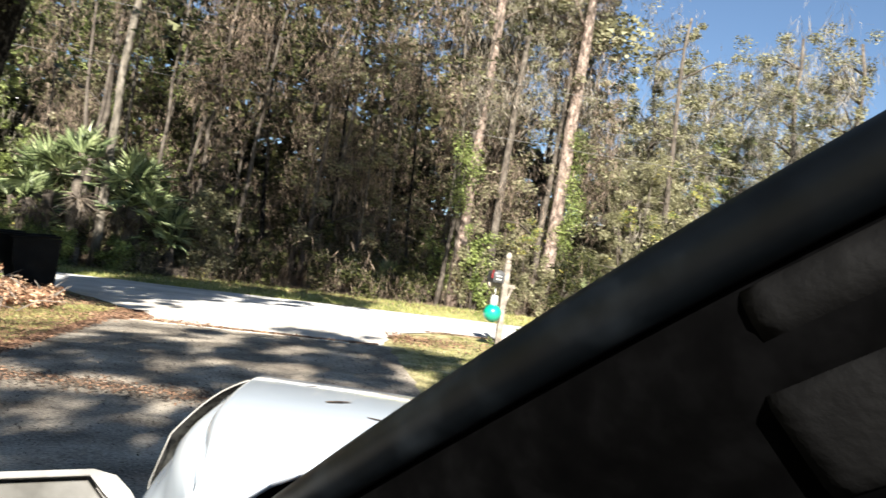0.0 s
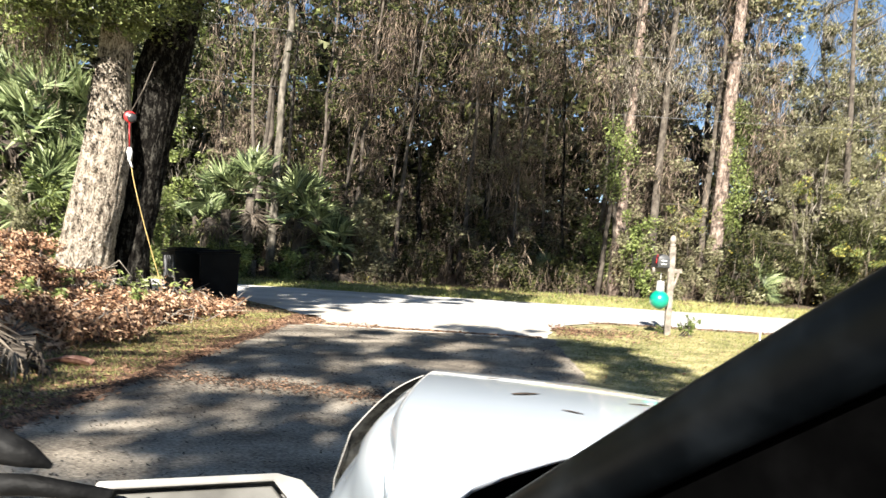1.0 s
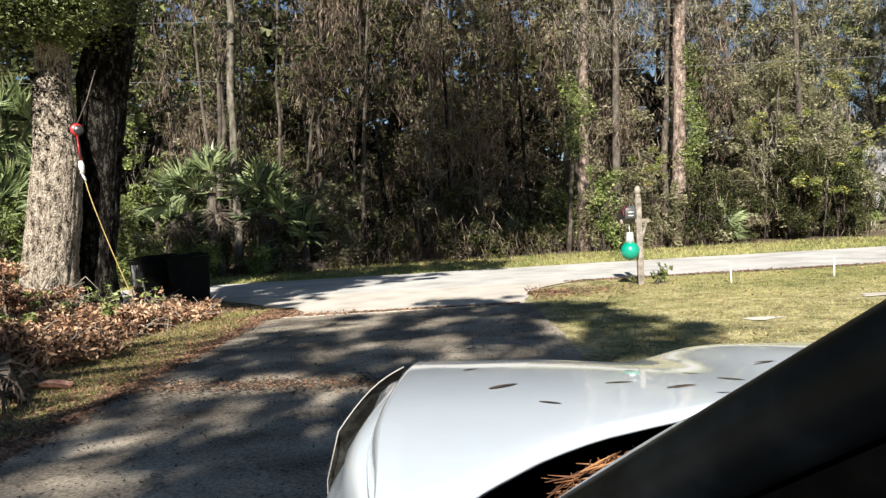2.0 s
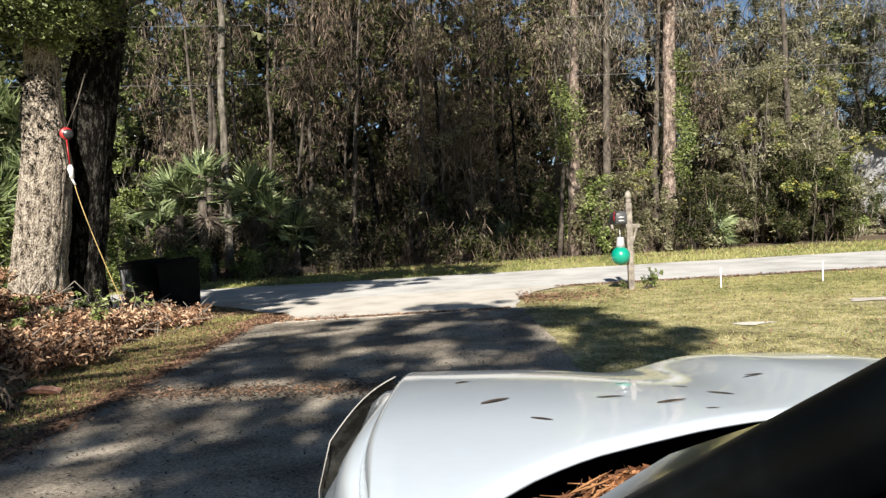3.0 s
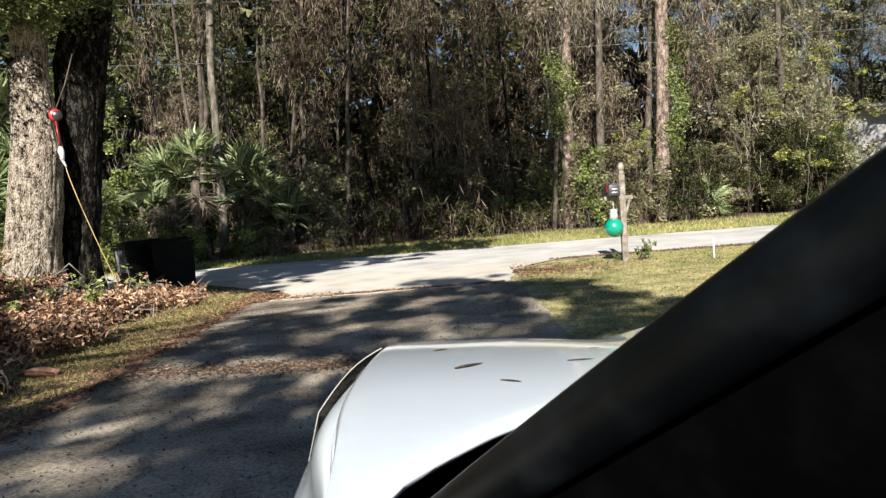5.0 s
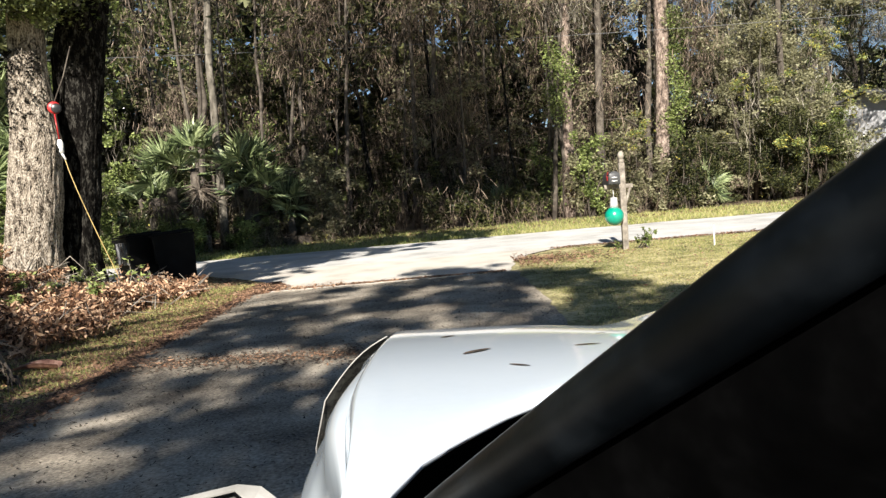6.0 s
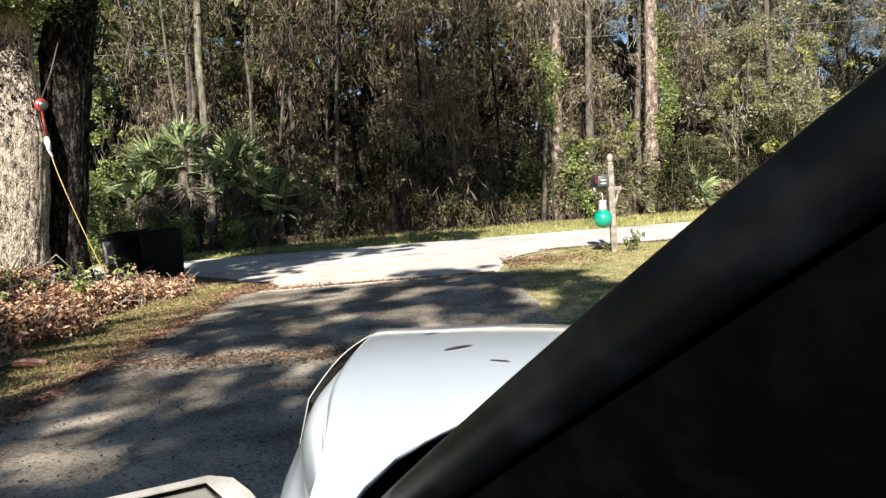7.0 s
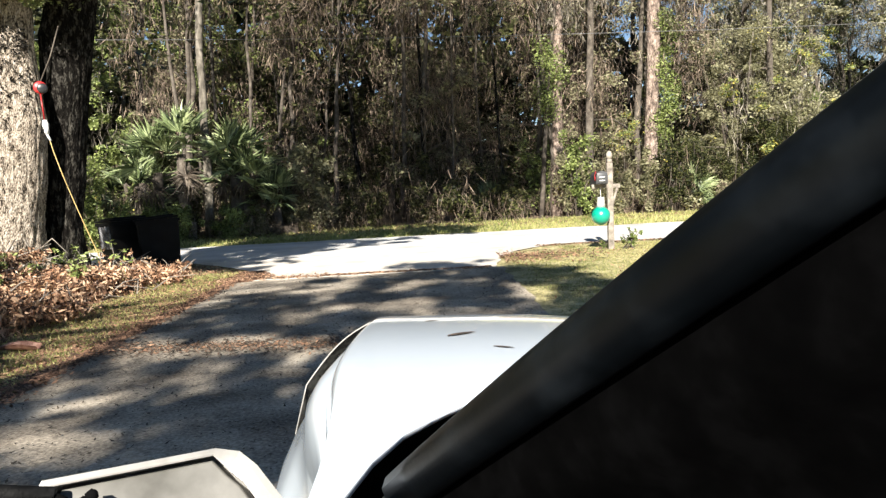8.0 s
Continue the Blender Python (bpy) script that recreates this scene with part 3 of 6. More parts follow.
def big_oak():
    r = np.random.default_rng(31)
    root = empty("oak_tree", -8.15, 14.6)
    oak_trunk(root, [(0, 0, -0.2), (0.12, 0, 1.2), (0.32, 0, 3.0), (0.24, 0.06, 4.4), (0.26, 0.12, 6.2), (0.5, 0.2, 9.5), (0.9, 0.1, 13)], [0.56, 0.50, 0.46, 0.34, 0.29, 0.26, 0.14], M_BARK, r)
    # the second trunk's shade is put into its near-black bark colour
    oak_trunk(root, [(0.42, 0.95, -0.2), (0.52, 0.95, 1.2), (0.72, 0.93, 3.0), (0.92, 0.75, 4.8), (1.4, 0.8, 7.0), (2.6, 0.8, 10), (3.4, 0.6, 13)], [0.46, 0.42, 0.42, 0.50, 0.36, 0.26, 0.12], M_DARK_SHADED_BARK, r)
    blobs = []
    for k in range(30):
        a = r.random() * 6.283
        h = r.uniform(7.2, 13.5)
        base = Vector((0.7 + 1.0 * (k % 2), 0.4, h - 1.0))
        reach = r.uniform(2.0, 4.6)
        out = math.cos(a) * reach
        tip = base + Vector((abs(out) if out < -1.0 else out, math.sin(a) * reach, r.uniform(0.2, 2.0)))
        limb(root, M_DARK_BARK, [base, base.lerp(tip, 0.5) + Vector((0, 0, 0.4)), tip], [0.13, 0.08, 0.02])
        for _ in range(5):
            blobs.append((np.array(tip) + r.normal(size=3) * 0.9, np.array((1, 1, 0.7)) * r.uniform(0.6, 1.4), 0.10))
            blobs.append((np.array(base.lerp(tip, 0.6)) + r.normal(size=3) * 0.8, np.array((1, 1, 0.7)) * r.uniform(0.5, 1.2), 0.08))
    for cx, cy, cz in ((6.4, -0.8, 10.2), (7.4, -0.2, 11.6), (6.0, 0.6, 9.6), (8.0, 0.8, 10.4), (6.8, -1.2, 12.8), (8.8, 0.2, 12.2)):
        limb(root, M_DARK_BARK, [Vector((2.4, 0.8, 9.2)), Vector((3.4, 0.4, 9.6)), Vector((cx, cy, cz))], [0.12, 0.08, 0.02])
        for _ in range(7):
            blobs.append((np.array((cx, cy, cz)) + r.normal(size=3) * 0.8, np.array((1, 1, 0.75)) * r.uniform(0.6, 1.2), 1.2))
    for _ in range(75):
        d = r.normal(size=3)
        d = d / np.linalg.norm(d) * r.random() ** 0.4
        blobs.append((np.array((7.4, -0.2, 11.2)) + d * np.array((3.7, 2.4, 2.8)), np.array((1.2, 1.1, 0.9)) * r.uniform(0.7, 1.3), 1.3))
    for _ in range(10):
        d = r.normal(size=3)
        d = d / np.linalg.norm(d) * r.random() ** 0.4
        blobs.append((np.array((7.0, 0.0, 15.0)) + d * np.array((3.2, 2.2, 2.2)), np.array((1.2, 1.1, 0.9)) * r.uniform(0.7, 1.3), 1.3))
    leaf_cloud("crown", r, blobs, 58000, 0.095, M_LEAF, root)
    # low leafy sprays that hang round the fork
    low = [(np.array((r.uniform(-1.6, 1.9), r.uniform(-1.0, 1.2), r.uniform(5.5, 7.1))), np.array((0.5, 0.4, 0.35)) * r.uniform(0.6, 1.4), 1.0) for _ in range(34)]
    low += [(np.array((r.uniform(-0.3, 1.0), r.uniform(-0.75, -0.4), r.uniform(5.25, 6.0))), np.array((0.32, 0.15, 0.3)), 1.0) for _ in range(12)]
    low += [(np.array((r.uniform(-1.8, 2.2), r.uniform(-1.7, -0.6), r.uniform(5.6, 7.2))), np.array((0.5, 0.4, 0.35)) * r.uniform(0.6, 1.3), 1.0) for _ in range(30)]
    low += [(np.array((r.uniform(-0.9, 1.4), r.uniform(-1.7, -0.9), r.uniform(5.5, 6.4))), np.array((0.45, 0.3, 0.3)) * r.uniform(0.6, 1.2), 1.2) for _ in range(22)]
    leaf_cloud("low_foliage", r, low, 34000, 0.040, M_LEAF, root)
    low += [(np.array((r.uniform(-2.6, -0.7), r.uniform(-1.4, 0.6), r.uniform(4.7, 6.8))), np.array((0.4, 0.35, 0.3)) * r.uniform(0.6, 1.3), 1.0) for _ in range(20)]
    # paler leaves, most at left, put sun on these sprays into colour
    leaf_cloud("low_foliage", r, [b for b in low if b[0][0] < -0.5], 18000, 0.042, M_BRIGHT, root)
    leaf_cloud("low_foliage", r, [b for b in low if b[0][0] >= -0.5], 9000, 0.042, M_BRIGHT, root)
    tufts = []
    for _ in range(230):
        z = 4.75 - abs(r.normal()) * 0.75
        a = r.uniform(-2.6, -0.3)
        k = 0.47 - 0.085 * max(0.0, z - 3.0)
        tufts.append((np.array((0.31 - 0.05 * max(0.0, z - 3.0) + math.cos(a) * k, math.sin(a) * k, z)), np.array((0.04, 0.025, 0.045)) * r.uniform(0.3, 1.2), 1.0))
    leaf_cloud("bark_moss", r, tufts, 4600, 0.015, M_DARK_SHADED_BARK, root, label="dark tufts of moss on the bark")["kind"] = "stuff"
    stick = bmesh.new()
    for _ in range(26):
        a = r.uniform(-2.9, -0.2)
        b = Vector((math.cos(a) * 0.55, math.sin(a) * 0.55, r.uniform(0.1, 0.5)))
        tube(stick, [b, b * 1.5 + Vector((r.normal() * 0.15, 0, 0.05)), Vector((b.x * 2.1 + r.normal() * 0.3, b.y * 2.1, r.uniform(0.0, 0.5)))], [0.016, 0.012, 0.005], 5)
    part("root_sprout", stick, M_GREY_WOOD, root, "pale dead shoots at the trunk's foot")["kind"] = "stuff"
    moss_on(root, r, low, 260, 0.4, 0.005, M_MOSS, 14)
    hung = [(np.array((r.uniform(-2.3, -1.0), r.uniform(-0.6, 0.8), r.uniform(5.3, 6.6))), np.array((0.4, 0.4, 0.5)), 1.0) for _ in range(14)]
    moss_on(root, r, hung, 2600, 0.5, 0.006, M_VINE, 45, spread=(0.12, 0.12, 0.5))
    stub = bmesh.new()
    tube(stub, [Vector((0.30, -0.30, 2.45)), Vector((0.34, -0.48, 2.50)), Vector((0.36, -0.54, 2.54))], [0.11, 0.07, 0.04], 8, 0.1, r)
    part("branch_stub", stub, M_BARK, root, "dark knot of a lost branch")
    # a leaf-bare branch across the fork
    limb(root, M_DARK_SHADED_BARK, [Vector((0.66, 0.3, 3.6)), Vector((0.86, 0.36, 4.6)), Vector((0.95, 0.4, 5.4))], [0.03, 0.025, 0.02])
    return tagged(root, "massive twin-trunked oak with pale rough bark", "tree")


big_oak()

# trees that stand behind and beside the car and shade the driveway
rng = np.random.default_rng(77)


def shade_tree(x, y, h, height, patches, extra, density, leaf_size, label):
    """A crown of separate leaf clumps; each patch (x, y, radius) on the ground is the shade that one clump throws."""
    root = empty("tree", x, y)
    bm = bmesh.new()
    tube(bm, [Vector((0, 0, -0.1)), Vector((0.1, 0.1, h * 0.5)), Vector((0.2, 0.1, h))], [0.22, 0.17, 0.09], 9, 0.06, rng)
    part("trunk", bm, M_BARK, root)
    g0 = ground_z(x, y)
    blobs, total = [], 0.0
    centres = []
    for gx, gy, r in patches:
        up = rng.uniform(*height)
        q = Vector((gx, gy, ground_z(gx, gy))) + SUN_FROM * (up / SUN_FROM.z)
        centres.append((q.x, q.y, q.z, r))
    for cx, cy, cz, r in centres + extra:
        q = Vector((cx - x, cy - y, cz - g0))
        limb(root, M_BARK, [Vector((0.15, 0.1, min(h, q.z) * 0.8)), q * 0.6 + Vector((0, 0, q.z * 0.35)), q], [0.03, 0.02, 0.008])
        total += r * r
        for _ in range(6):
            o = rng.normal(size=3) * np.array((0.40, 0.62, 0.14)) * r
            blobs.append((np.array(q) + o, np.array((0.75, 0.95, 0.32)) * r * rng.uniform(0.55, 1.0), r * r))
    leaf_cloud("crown", rng, blobs, int(total * density), leaf_size, M_LEAF, root)
    return tagged(root, label, "tree")


NEAR_SHADE = [(-2.9, 6.1, 0.42), (-2.0, 5.9, 0.42), (-1.4, 5.8, 0.42), (-0.8, 5.1, 0.55), (-0.5, 5.9, 0.5), (-2.6, 4.8, 0.25), (-1.9, 4.75, 0.25), (-1.45, 4.2, 0.55), (-1.5, 3.6, 0.55), (-0.9, 4.3, 0.5), (-3.4, 4.9, 0.5), (-3.5, 3.9, 0.5), (-0.9, 3.4, 0.35), (-0.2, 6.7, 0.5), (-3.2, 5.6, 0.35), (-2.4, 3.1, 0.4), (-0.4, 4.7, 0.45), (-1.1, 6.9, 0.4), (-2.0, 4.4, 0.3), (-1.9, 3.5, 0.45), (-1.2, 4.9, 0.4), (-2.9, 4.6, 0.35), (-1.3, 5.4, 0.3), (-1.2, 3.8, 0.4), (-0.6, 3.8, 0.4), (-0.7, 6.4, 0.4), (-2.7, 3.8, 0.3), (-2.9, 3.2, 0.4), (-1.6, 4.8, 0.35), (-2.2, 3.6, 0.25), (-0.3, 4.2, 0.4), (-0.4, 3.4, 0.35), (-4.2, 6.4, 0.35), (-3.7, 5.9, 0.45), (-4.0, 5.2, 0.6), (-4.6, 5.4, 0.5), (-4.6, 7.6, 0.5), (-4.9, 8.4, 0.5), (-5.3, 7.9, 0.6), (-4.2, 7.2, 0.4), (-2.2, 7.2, 0.35), (-2.3, 7.9, 0.35), (-5.6, 8.9, 0.45), (-2.5, 5.35, 0.3), (-3.1, 4.3, 0.35), (-1.9, 5.3, 0.25)]
DRIVE_SHADE = [(-2.5, 8.5, 0.6), (-1.9, 8.9, 0.6), (-1.2, 9.3, 0.6), (-0.5, 9.4, 0.6), (0.2, 9.2, 0.6), (0.8, 8.9, 0.6), (1.2, 9.8, 0.65), (1.7, 10.2, 0.6), (0.3, 12.4, 0.45), (0.8, 11.9, 0.55), (-0.2, 12.5, 0.32), (1.3, 11.2, 0.55), (1.0, 7.8, 0.5), (1.8, 8.2, 0.55), (2.2, 7.7, 0.45), (-0.5, 7.6, 0.5), (-1.2, 7.4, 0.5), (-1.9, 7.7, 0.55), (-2.6, 7.6, 0.5), (-0.7, 10.4, 0.5), (-1.6, 10.9, 0.4), (0.3, 10.5, 0.6), (-0.3, 11.4, 0.35), (-2.4, 9.6, 0.35), (0.3, 8.2, 0.45), (2.7, 8.2, 0.45), (2.3, 9.2, 0.5), (1.9, 9.4, 0.45), (2.1, 10.8, 0.35), (1.3, 6.6, 0.5), (0.8, 7.0, 0.5), (1.7, 6.9, 0.45), (0.3, 7.2, 0.4), (2.1, 7.1, 0.4), (1.5, 7.5, 0.5), (1.6, 10.9, 0.5), (1.1, 10.6, 0.5), (0.2, 11.7, 0.4), (-0.4, 12.1, 0.35), (0.7, 11.2, 0.5)]
ROAD_SHADE = [(-5.6, 15.6, 0.7), (-4.6, 15.6, 0.7), (-5.4, 16.6, 0.8), (-4.2, 16.6, 0.8), (-5.0, 17.6, 0.8), (-3.8, 17.8, 0.8), (-4.4, 18.8, 0.8), (-3.2, 18.8, 0.7), (-2.4, 18.2, 0.55), (-2.2, 19.2, 0.55), (-1.4, 18.6, 0.45), (-0.7, 18.0, 0.35), (-1.6, 17.6, 0.35), (-3.0, 16.8, 0.4), (-2.9, 17.5, 0.5), (-0.4, 18.9, 0.4), (-4.2, 14.9, 0.5), (-3.5, 15.4, 0.5), (-3.1, 15.9, 0.4), (-3.9, 14.2, 0.4), (-2.7, 16.3, 0.35), (-2.2, 16.8, 0.3), (-5.2, 19.3, 0.6), (-4.9, 14.6, 0.5), (-5.4, 18.3, 0.6), (-4.8, 18.6, 0.7), (-4.9, 16.0, 0.6), (-3.6, 19.5, 0.6), (-4.6, 19.7, 0.7), (-3.9, 17.2, 0.5), (-3.3, 13.4, 0.4), (-3.9, 13.9, 0.4), (-2.9, 13.0, 0.25), (-3.4, 14.4, 0.4), (-2.8, 14.6, 0.3), (-5.4, 17.2, 0.6)]
VERGE_SHADE = [(-4.9 + 0.75 * (k % 9) + rng.normal() * 0.15, 20.6 + 0.95 * (k // 9) + rng.normal() * 0.15, rng.uniform(0.5, 0.7)) for k in range(36)]
shade_tree(-10.4, -9.6, 8.4, (8.0, 9.4), NEAR_SHADE, [(-11.6, -9.6, 8.6, 1.3), (-10.6, -11.4, 8.8, 1.3)], 2100, 0.06, "leafy oak behind the driveway")
shade_tree(-10.0, -5.6, 9.6, (8.6, 10.4), DRIVE_SHADE, [(-11.2, -5.4, 9.4, 1.3)], 2200, 0.065, "leafy oak beside the driveway")
shade_tree(-7.2, 3.0, 11.0, (7.0, 8.4), ROAD_SHADE + VERGE_SHADE, [(-7.4, 5.6, 8.6, 1.0), (-6.2, 6.8, 8.6, 1.2), (-5.2, 5.6, 8.6, 1.1)], 2300, 0.075, "tall leafy oak beside the driveway")
# an unseen belt of woods added behind the car to screen sky light
for k in range(15):
    x = -34 + 66 * (k + rng.random()) / 15
    tree(x, -21 + rng.uniform(-4, 3), rng.uniform(8, 10.5), 0.2, rng, M_DARK_BARK, M_LEAF, 0.12, 3.2, 4500, 0.16, 0, None, (0, 0), 7, "unseen oak added behind the driveway to screen sky light", 9)
# unseen oaks added along both sides to cut the sky's fill
for k in range(10):
    y = -16 + 5.0 * k + rng.uniform(-1.5, 1.5)
    for x in (-24 - rng.uniform(0, 5), 26 + rng.uniform(0, 6)):
        if x < 0 or y < 16:
            tree(x, y, rng.uniform(13, 17), 0.22, rng, M_DARK_BARK, M_LEAF, 0.10, 3.6, 4500, 0.19, 0, None, (0, 0), 7, "unseen oak added beside the clearing to screen sky light", 10)
tree(14.6, 34.0, 13.2, 0.18, rng, M_DARK_BARK, M_OLIVE, 0.25, 3.0, 22000, 0.055, 2500, M_MOSS, (0, 0), 7, "leafy woodland oak with wisps of grey moss", 11)
tree(11.3, 33.0, 12.5, 0.17, rng, M_DARK_BARK, M_LEAF, 0.2, 2.8, 20000, 0.055, 2500, M_MOSS, (0, 0), 7, "leafy woodland oak with wisps of grey moss", 11)
for x, y, h in ((19.0, 37.5, 13.5), (23.0, 41.0, 15.5), (27.0, 44.0, 16.0)):
    tree(x, y, h, 0.2, rng, M_DARK_BARK, M_OLIVE, 0.3, 3.4, 13000, 0.055, 4000, M_MOSS, (0.02, 0), 7, "leafy woodland oak with wisps of grey moss", 12)
tree(20.6, 27.6, 13, 0.2, rng, M_DARK_BARK, M_OLIVE, 0.34, 3.2, 14000, 0.06, 3000, M_MOSS, (0.01, 0), 8, "leafy woodland oak with wisps of grey moss", 11)
for x, y in ((-1.6, 33.5), (6.9, 33.5), (-6.4, 34.5)):
    tree(x, y, 14, 0.15, rng, M_DARK_BARK, M_SHADED_LEAF, 0.12, 2.6, 11000, 0.085, 2500, M_VINE, (0, 0), 7, "slender woodland tree draped with dry brown vines", 12, moss_len=0.5, drop=0.2)
# a tall open pine at the far end of the road
tree(21.5, 33.0, 15, 0.24, rng, M_DARK_BARK, M_OLIVE, 0.45, 3.6, 9000, 0.06, 1500, M_MOSS, (0.0, 0), 9, "tall open-crowned pine against the sky", 9, 0.15)


# ---- house across the road ----
M_WHITE_WALL = material("white_siding", [(0.42, 0.42, 0.43), (0.50, 0.50, 0.51), (0.56, 0.56, 0.57)], 1.2, 0.7, 0.1)
M_ROOF = material("grey_roofing", [(0.05, 0.05, 0.053), (0.09, 0.09, 0.093), (0.14, 0.14, 0.143)], 2.0, 0.9, 0.3)
M_PANE = material("dark_window_glass", [(0.012, 0.014, 0.016), (0.02, 0.022, 0.025), (0.03, 0.033, 0.036)], 2, 0.08)


def house():
    root = empty("house", 24.1, 36.0, ground_z(24.1, 36.0) - 0.25, 24)
    bm = bmesh.new()
    box(bm, -4.6, 4.6, -2.8, 2.8, -0.3, 3.5, 0.02)
    part("wall", bm, M_WHITE_WALL, root)
    v = [(-5.0, -3.3, 3.45), (5.0, -3.3, 3.45), (5.0, 0, 4.6), (-5.0, 0, 4.6), (-5.0, 3.3, 3.45), (5.0, 3.3, 3.45)]
    v += [(a, b, c - 0.14) for a, b, c in v]
    f = [(0, 1, 2, 3), (3, 2, 5, 4), (6, 9, 8, 7), (9, 10, 11, 8), (0, 6, 7, 1), (4, 5, 11, 10), (0, 3, 9, 6), (3, 4, 10, 9), (1, 7, 8, 2), (2, 8, 11, 5)]
    mesh_object("roof", v, f, M_ROOF, root)
    bm = bmesh.new()
    for x0, x1 in ((-4.6, 4.6),):
        vs = [bm.verts.new((s * 4.55, yy, zz)) for s in (-1, 1) for yy, zz in ((-2.7, 3.4), (2.7, 3.4), (0, 4.42))]
        bm.faces.new(vs[0:3])
        bm.faces.new(list(reversed(vs[3:6])))
        bm.faces.new((vs[0], vs[1], vs[4], vs[3]))
        bm.faces.new((vs[1], vs[2], vs[5], vs[4]))
        bm.faces.new((vs[2], vs[0], vs[3], vs[5]))
    part("gable", bm, M_WHITE_WALL, root, smooth=False)
    for k, x in enumerate((-2.6, 0.4, 3.0)):
        bm = bmesh.new()
        box(bm, x - 0.5, x + 0.5, -2.86, -2.78, 1.0, 2.2, 0.015)
        w = part("window", bm, M_WHITE_WALL, root)
        bm = bmesh.new()
        box(bm, x - 0.42, x + 0.42, -2.875, -2.855, 1.08, 2.12)
        part("pane", bm, M_PANE, w)
        v = [(x - 0.65, -2.8, 2.55), (x + 0.65, -2.8, 2.55), (x + 0.65, -3.45, 2.2), (x - 0.65, -3.45, 2.2)]
        v += [(a, b, c - 0.04) for a, b, c in v]
        mesh_object("awning", v, [(0, 1, 2, 3), (7, 6, 5, 4), (0, 4, 5, 1), (1, 5, 6, 2), (2, 6, 7, 3), (3, 7, 4, 0)], M_WHITE_WALL, w)
    return tagged(root, "low white house with grey roof behind thickets", "house")


house()


# ---- wires along the road ----
M_WIRE = material("grey_wire", [(0.10, 0.10, 0.105), (0.14, 0.14, 0.145), (0.18, 0.18, 0.185)], 4, 0.6)
for z, y in ((6.0, 22.0), (7.75, 22.0)):
    bm = bmesh.new()
    pts = [Vector((x, y, z + 0.0010 * (x - 3) ** 2 + 0.01 * x)) for x in np.linspace(-44, 52, 43)]
    tube(bm, pts, [0.0065] * 43, 5)
    tagged(part("overhead_wire", bm, M_WIRE), "thin grey wire strung along the road", "wire", "wires along the road")
for x in (-44, 52):
    bm = bmesh.new()
    top = 7.75 + 0.001 * (x - 3) ** 2 + 0.01 * x + 0.5
    tube(bm, [Vector((x, 22.0, ground_z(x, 22) - 0.3)), Vector((x, 22.0, top))], [0.15, 0.11], 12)
    tagged(part("utility_pole", bm, M_GREY_WOOD), "grey wooden utility pole carrying the wires", "utility pole", "poles along the road")


# ---- bins ----
# pale grey for dust and for sun and sky glints, painted on the ribs
M_DUSTY_GLINT = material("dusty_glint_plastic", [(0.006, 0.006, 0.006), (0.10, 0.10, 0.104), (0.34, 0.34, 0.35)], 7, 0.5, 0.1, spec=0.15, grain=0.8)


def wheeled_bin(x, y, turn, lid_tilt, glinting):
    root = empty("wheeled_bin", x, y, None, turn)
    root.matrix_world = pose(0, 0, -0.03) @ Matrix.Translation(root.matrix_world.translation) @ pose(0, 0, 0, 0, -5, 0) @ pose(0, 0, 0, 0, 0, turn)
    bm = bmesh.new()
    lo, hi = (0.31, 0.32), (0.37, 0.38)
    vs = []
    for z, (a, b) in ((0.10, lo), (0.55, (0.345, 0.355)), (0.95, hi), (0.95, (0.39, 0.40)), (1.01, (0.39, 0.40))):
        vs.append([bm.verts.new((sx * a, sy * b, z)) for sx, sy in ((-1, -1), (1, -1), (1, 1), (-1, 1))])
    for p0, p1 in zip(vs, vs[1:]):
        for k in range(4):
            bm.faces.new((p0[k], p0[(k + 1) % 4], p1[(k + 1) % 4], p1[k]))
    bm.faces.new(list(reversed(vs[0])))
    bm.faces.new(vs[-1])
    bmesh.ops.bevel(bm, geom=[e for e in bm.edges if abs(e.verts[0].co.z - e.verts[1].co.z) > 0.2], offset=0.05, segments=3, affect="EDGES", profile=0.5)
    part("body", bm, M_BIN, root, smooth=False)
    bm = bmesh.new()
    box(bm, -0.40, 0.40, -0.43, 0.42, 1.012, 1.05, 0.015)
    box(bm, -0.32, 0.32, -0.34, 0.34, 1.05, 1.085, 0.03)
    lid = part("lid", bm, M_BIN, root, smooth=False)
    lid.matrix_local = pose(0, 0, 0, 0, lid_tilt, 0)
    bm = bmesh.new()
    tube(bm, [Vector((-0.3, 0.46, 0.98)), Vector((0.3, 0.46, 0.98))], [0.016, 0.016], 8)
    part("handle", bm, M_BIN, root)
    for s in (-1, 1):
        bm = bmesh.new()
        bmesh.ops.create_cone(bm, segments=20, radius1=0.13, radius2=0.13, depth=0.06, cap_ends=True, matrix=pose(s * 0.30, 0.27, 0.13, 0, 90, 0))
        part("wheel", bm, M_BLACK_TRIM, root)
        bm = bmesh.new()
        box(bm, s * 0.20 - 0.03, s * 0.20 + 0.03, -0.29, -0.25, 0.0, 0.12, 0.01)
        part("foot", bm, M_BIN, root)
    for k in range(4):
        bm = bmesh.new()
        box(bm, -0.378, -0.325, -0.30 + k * 0.15, -0.20 + k * 0.15, 0.50, 0.94, 0.012)
        part("rib", bm, M_DUSTY_GLINT if glinting else M_BIN, root)
    return tagged(root, "black plastic wheeled rubbish bin with closed lid", "rubbish bin", "bins by the road")


wheeled_bin(-5.80, 14.38, 42, 1.0, True)
wheeled_bin(-5.07, 14.22, 20, -1.5, False)


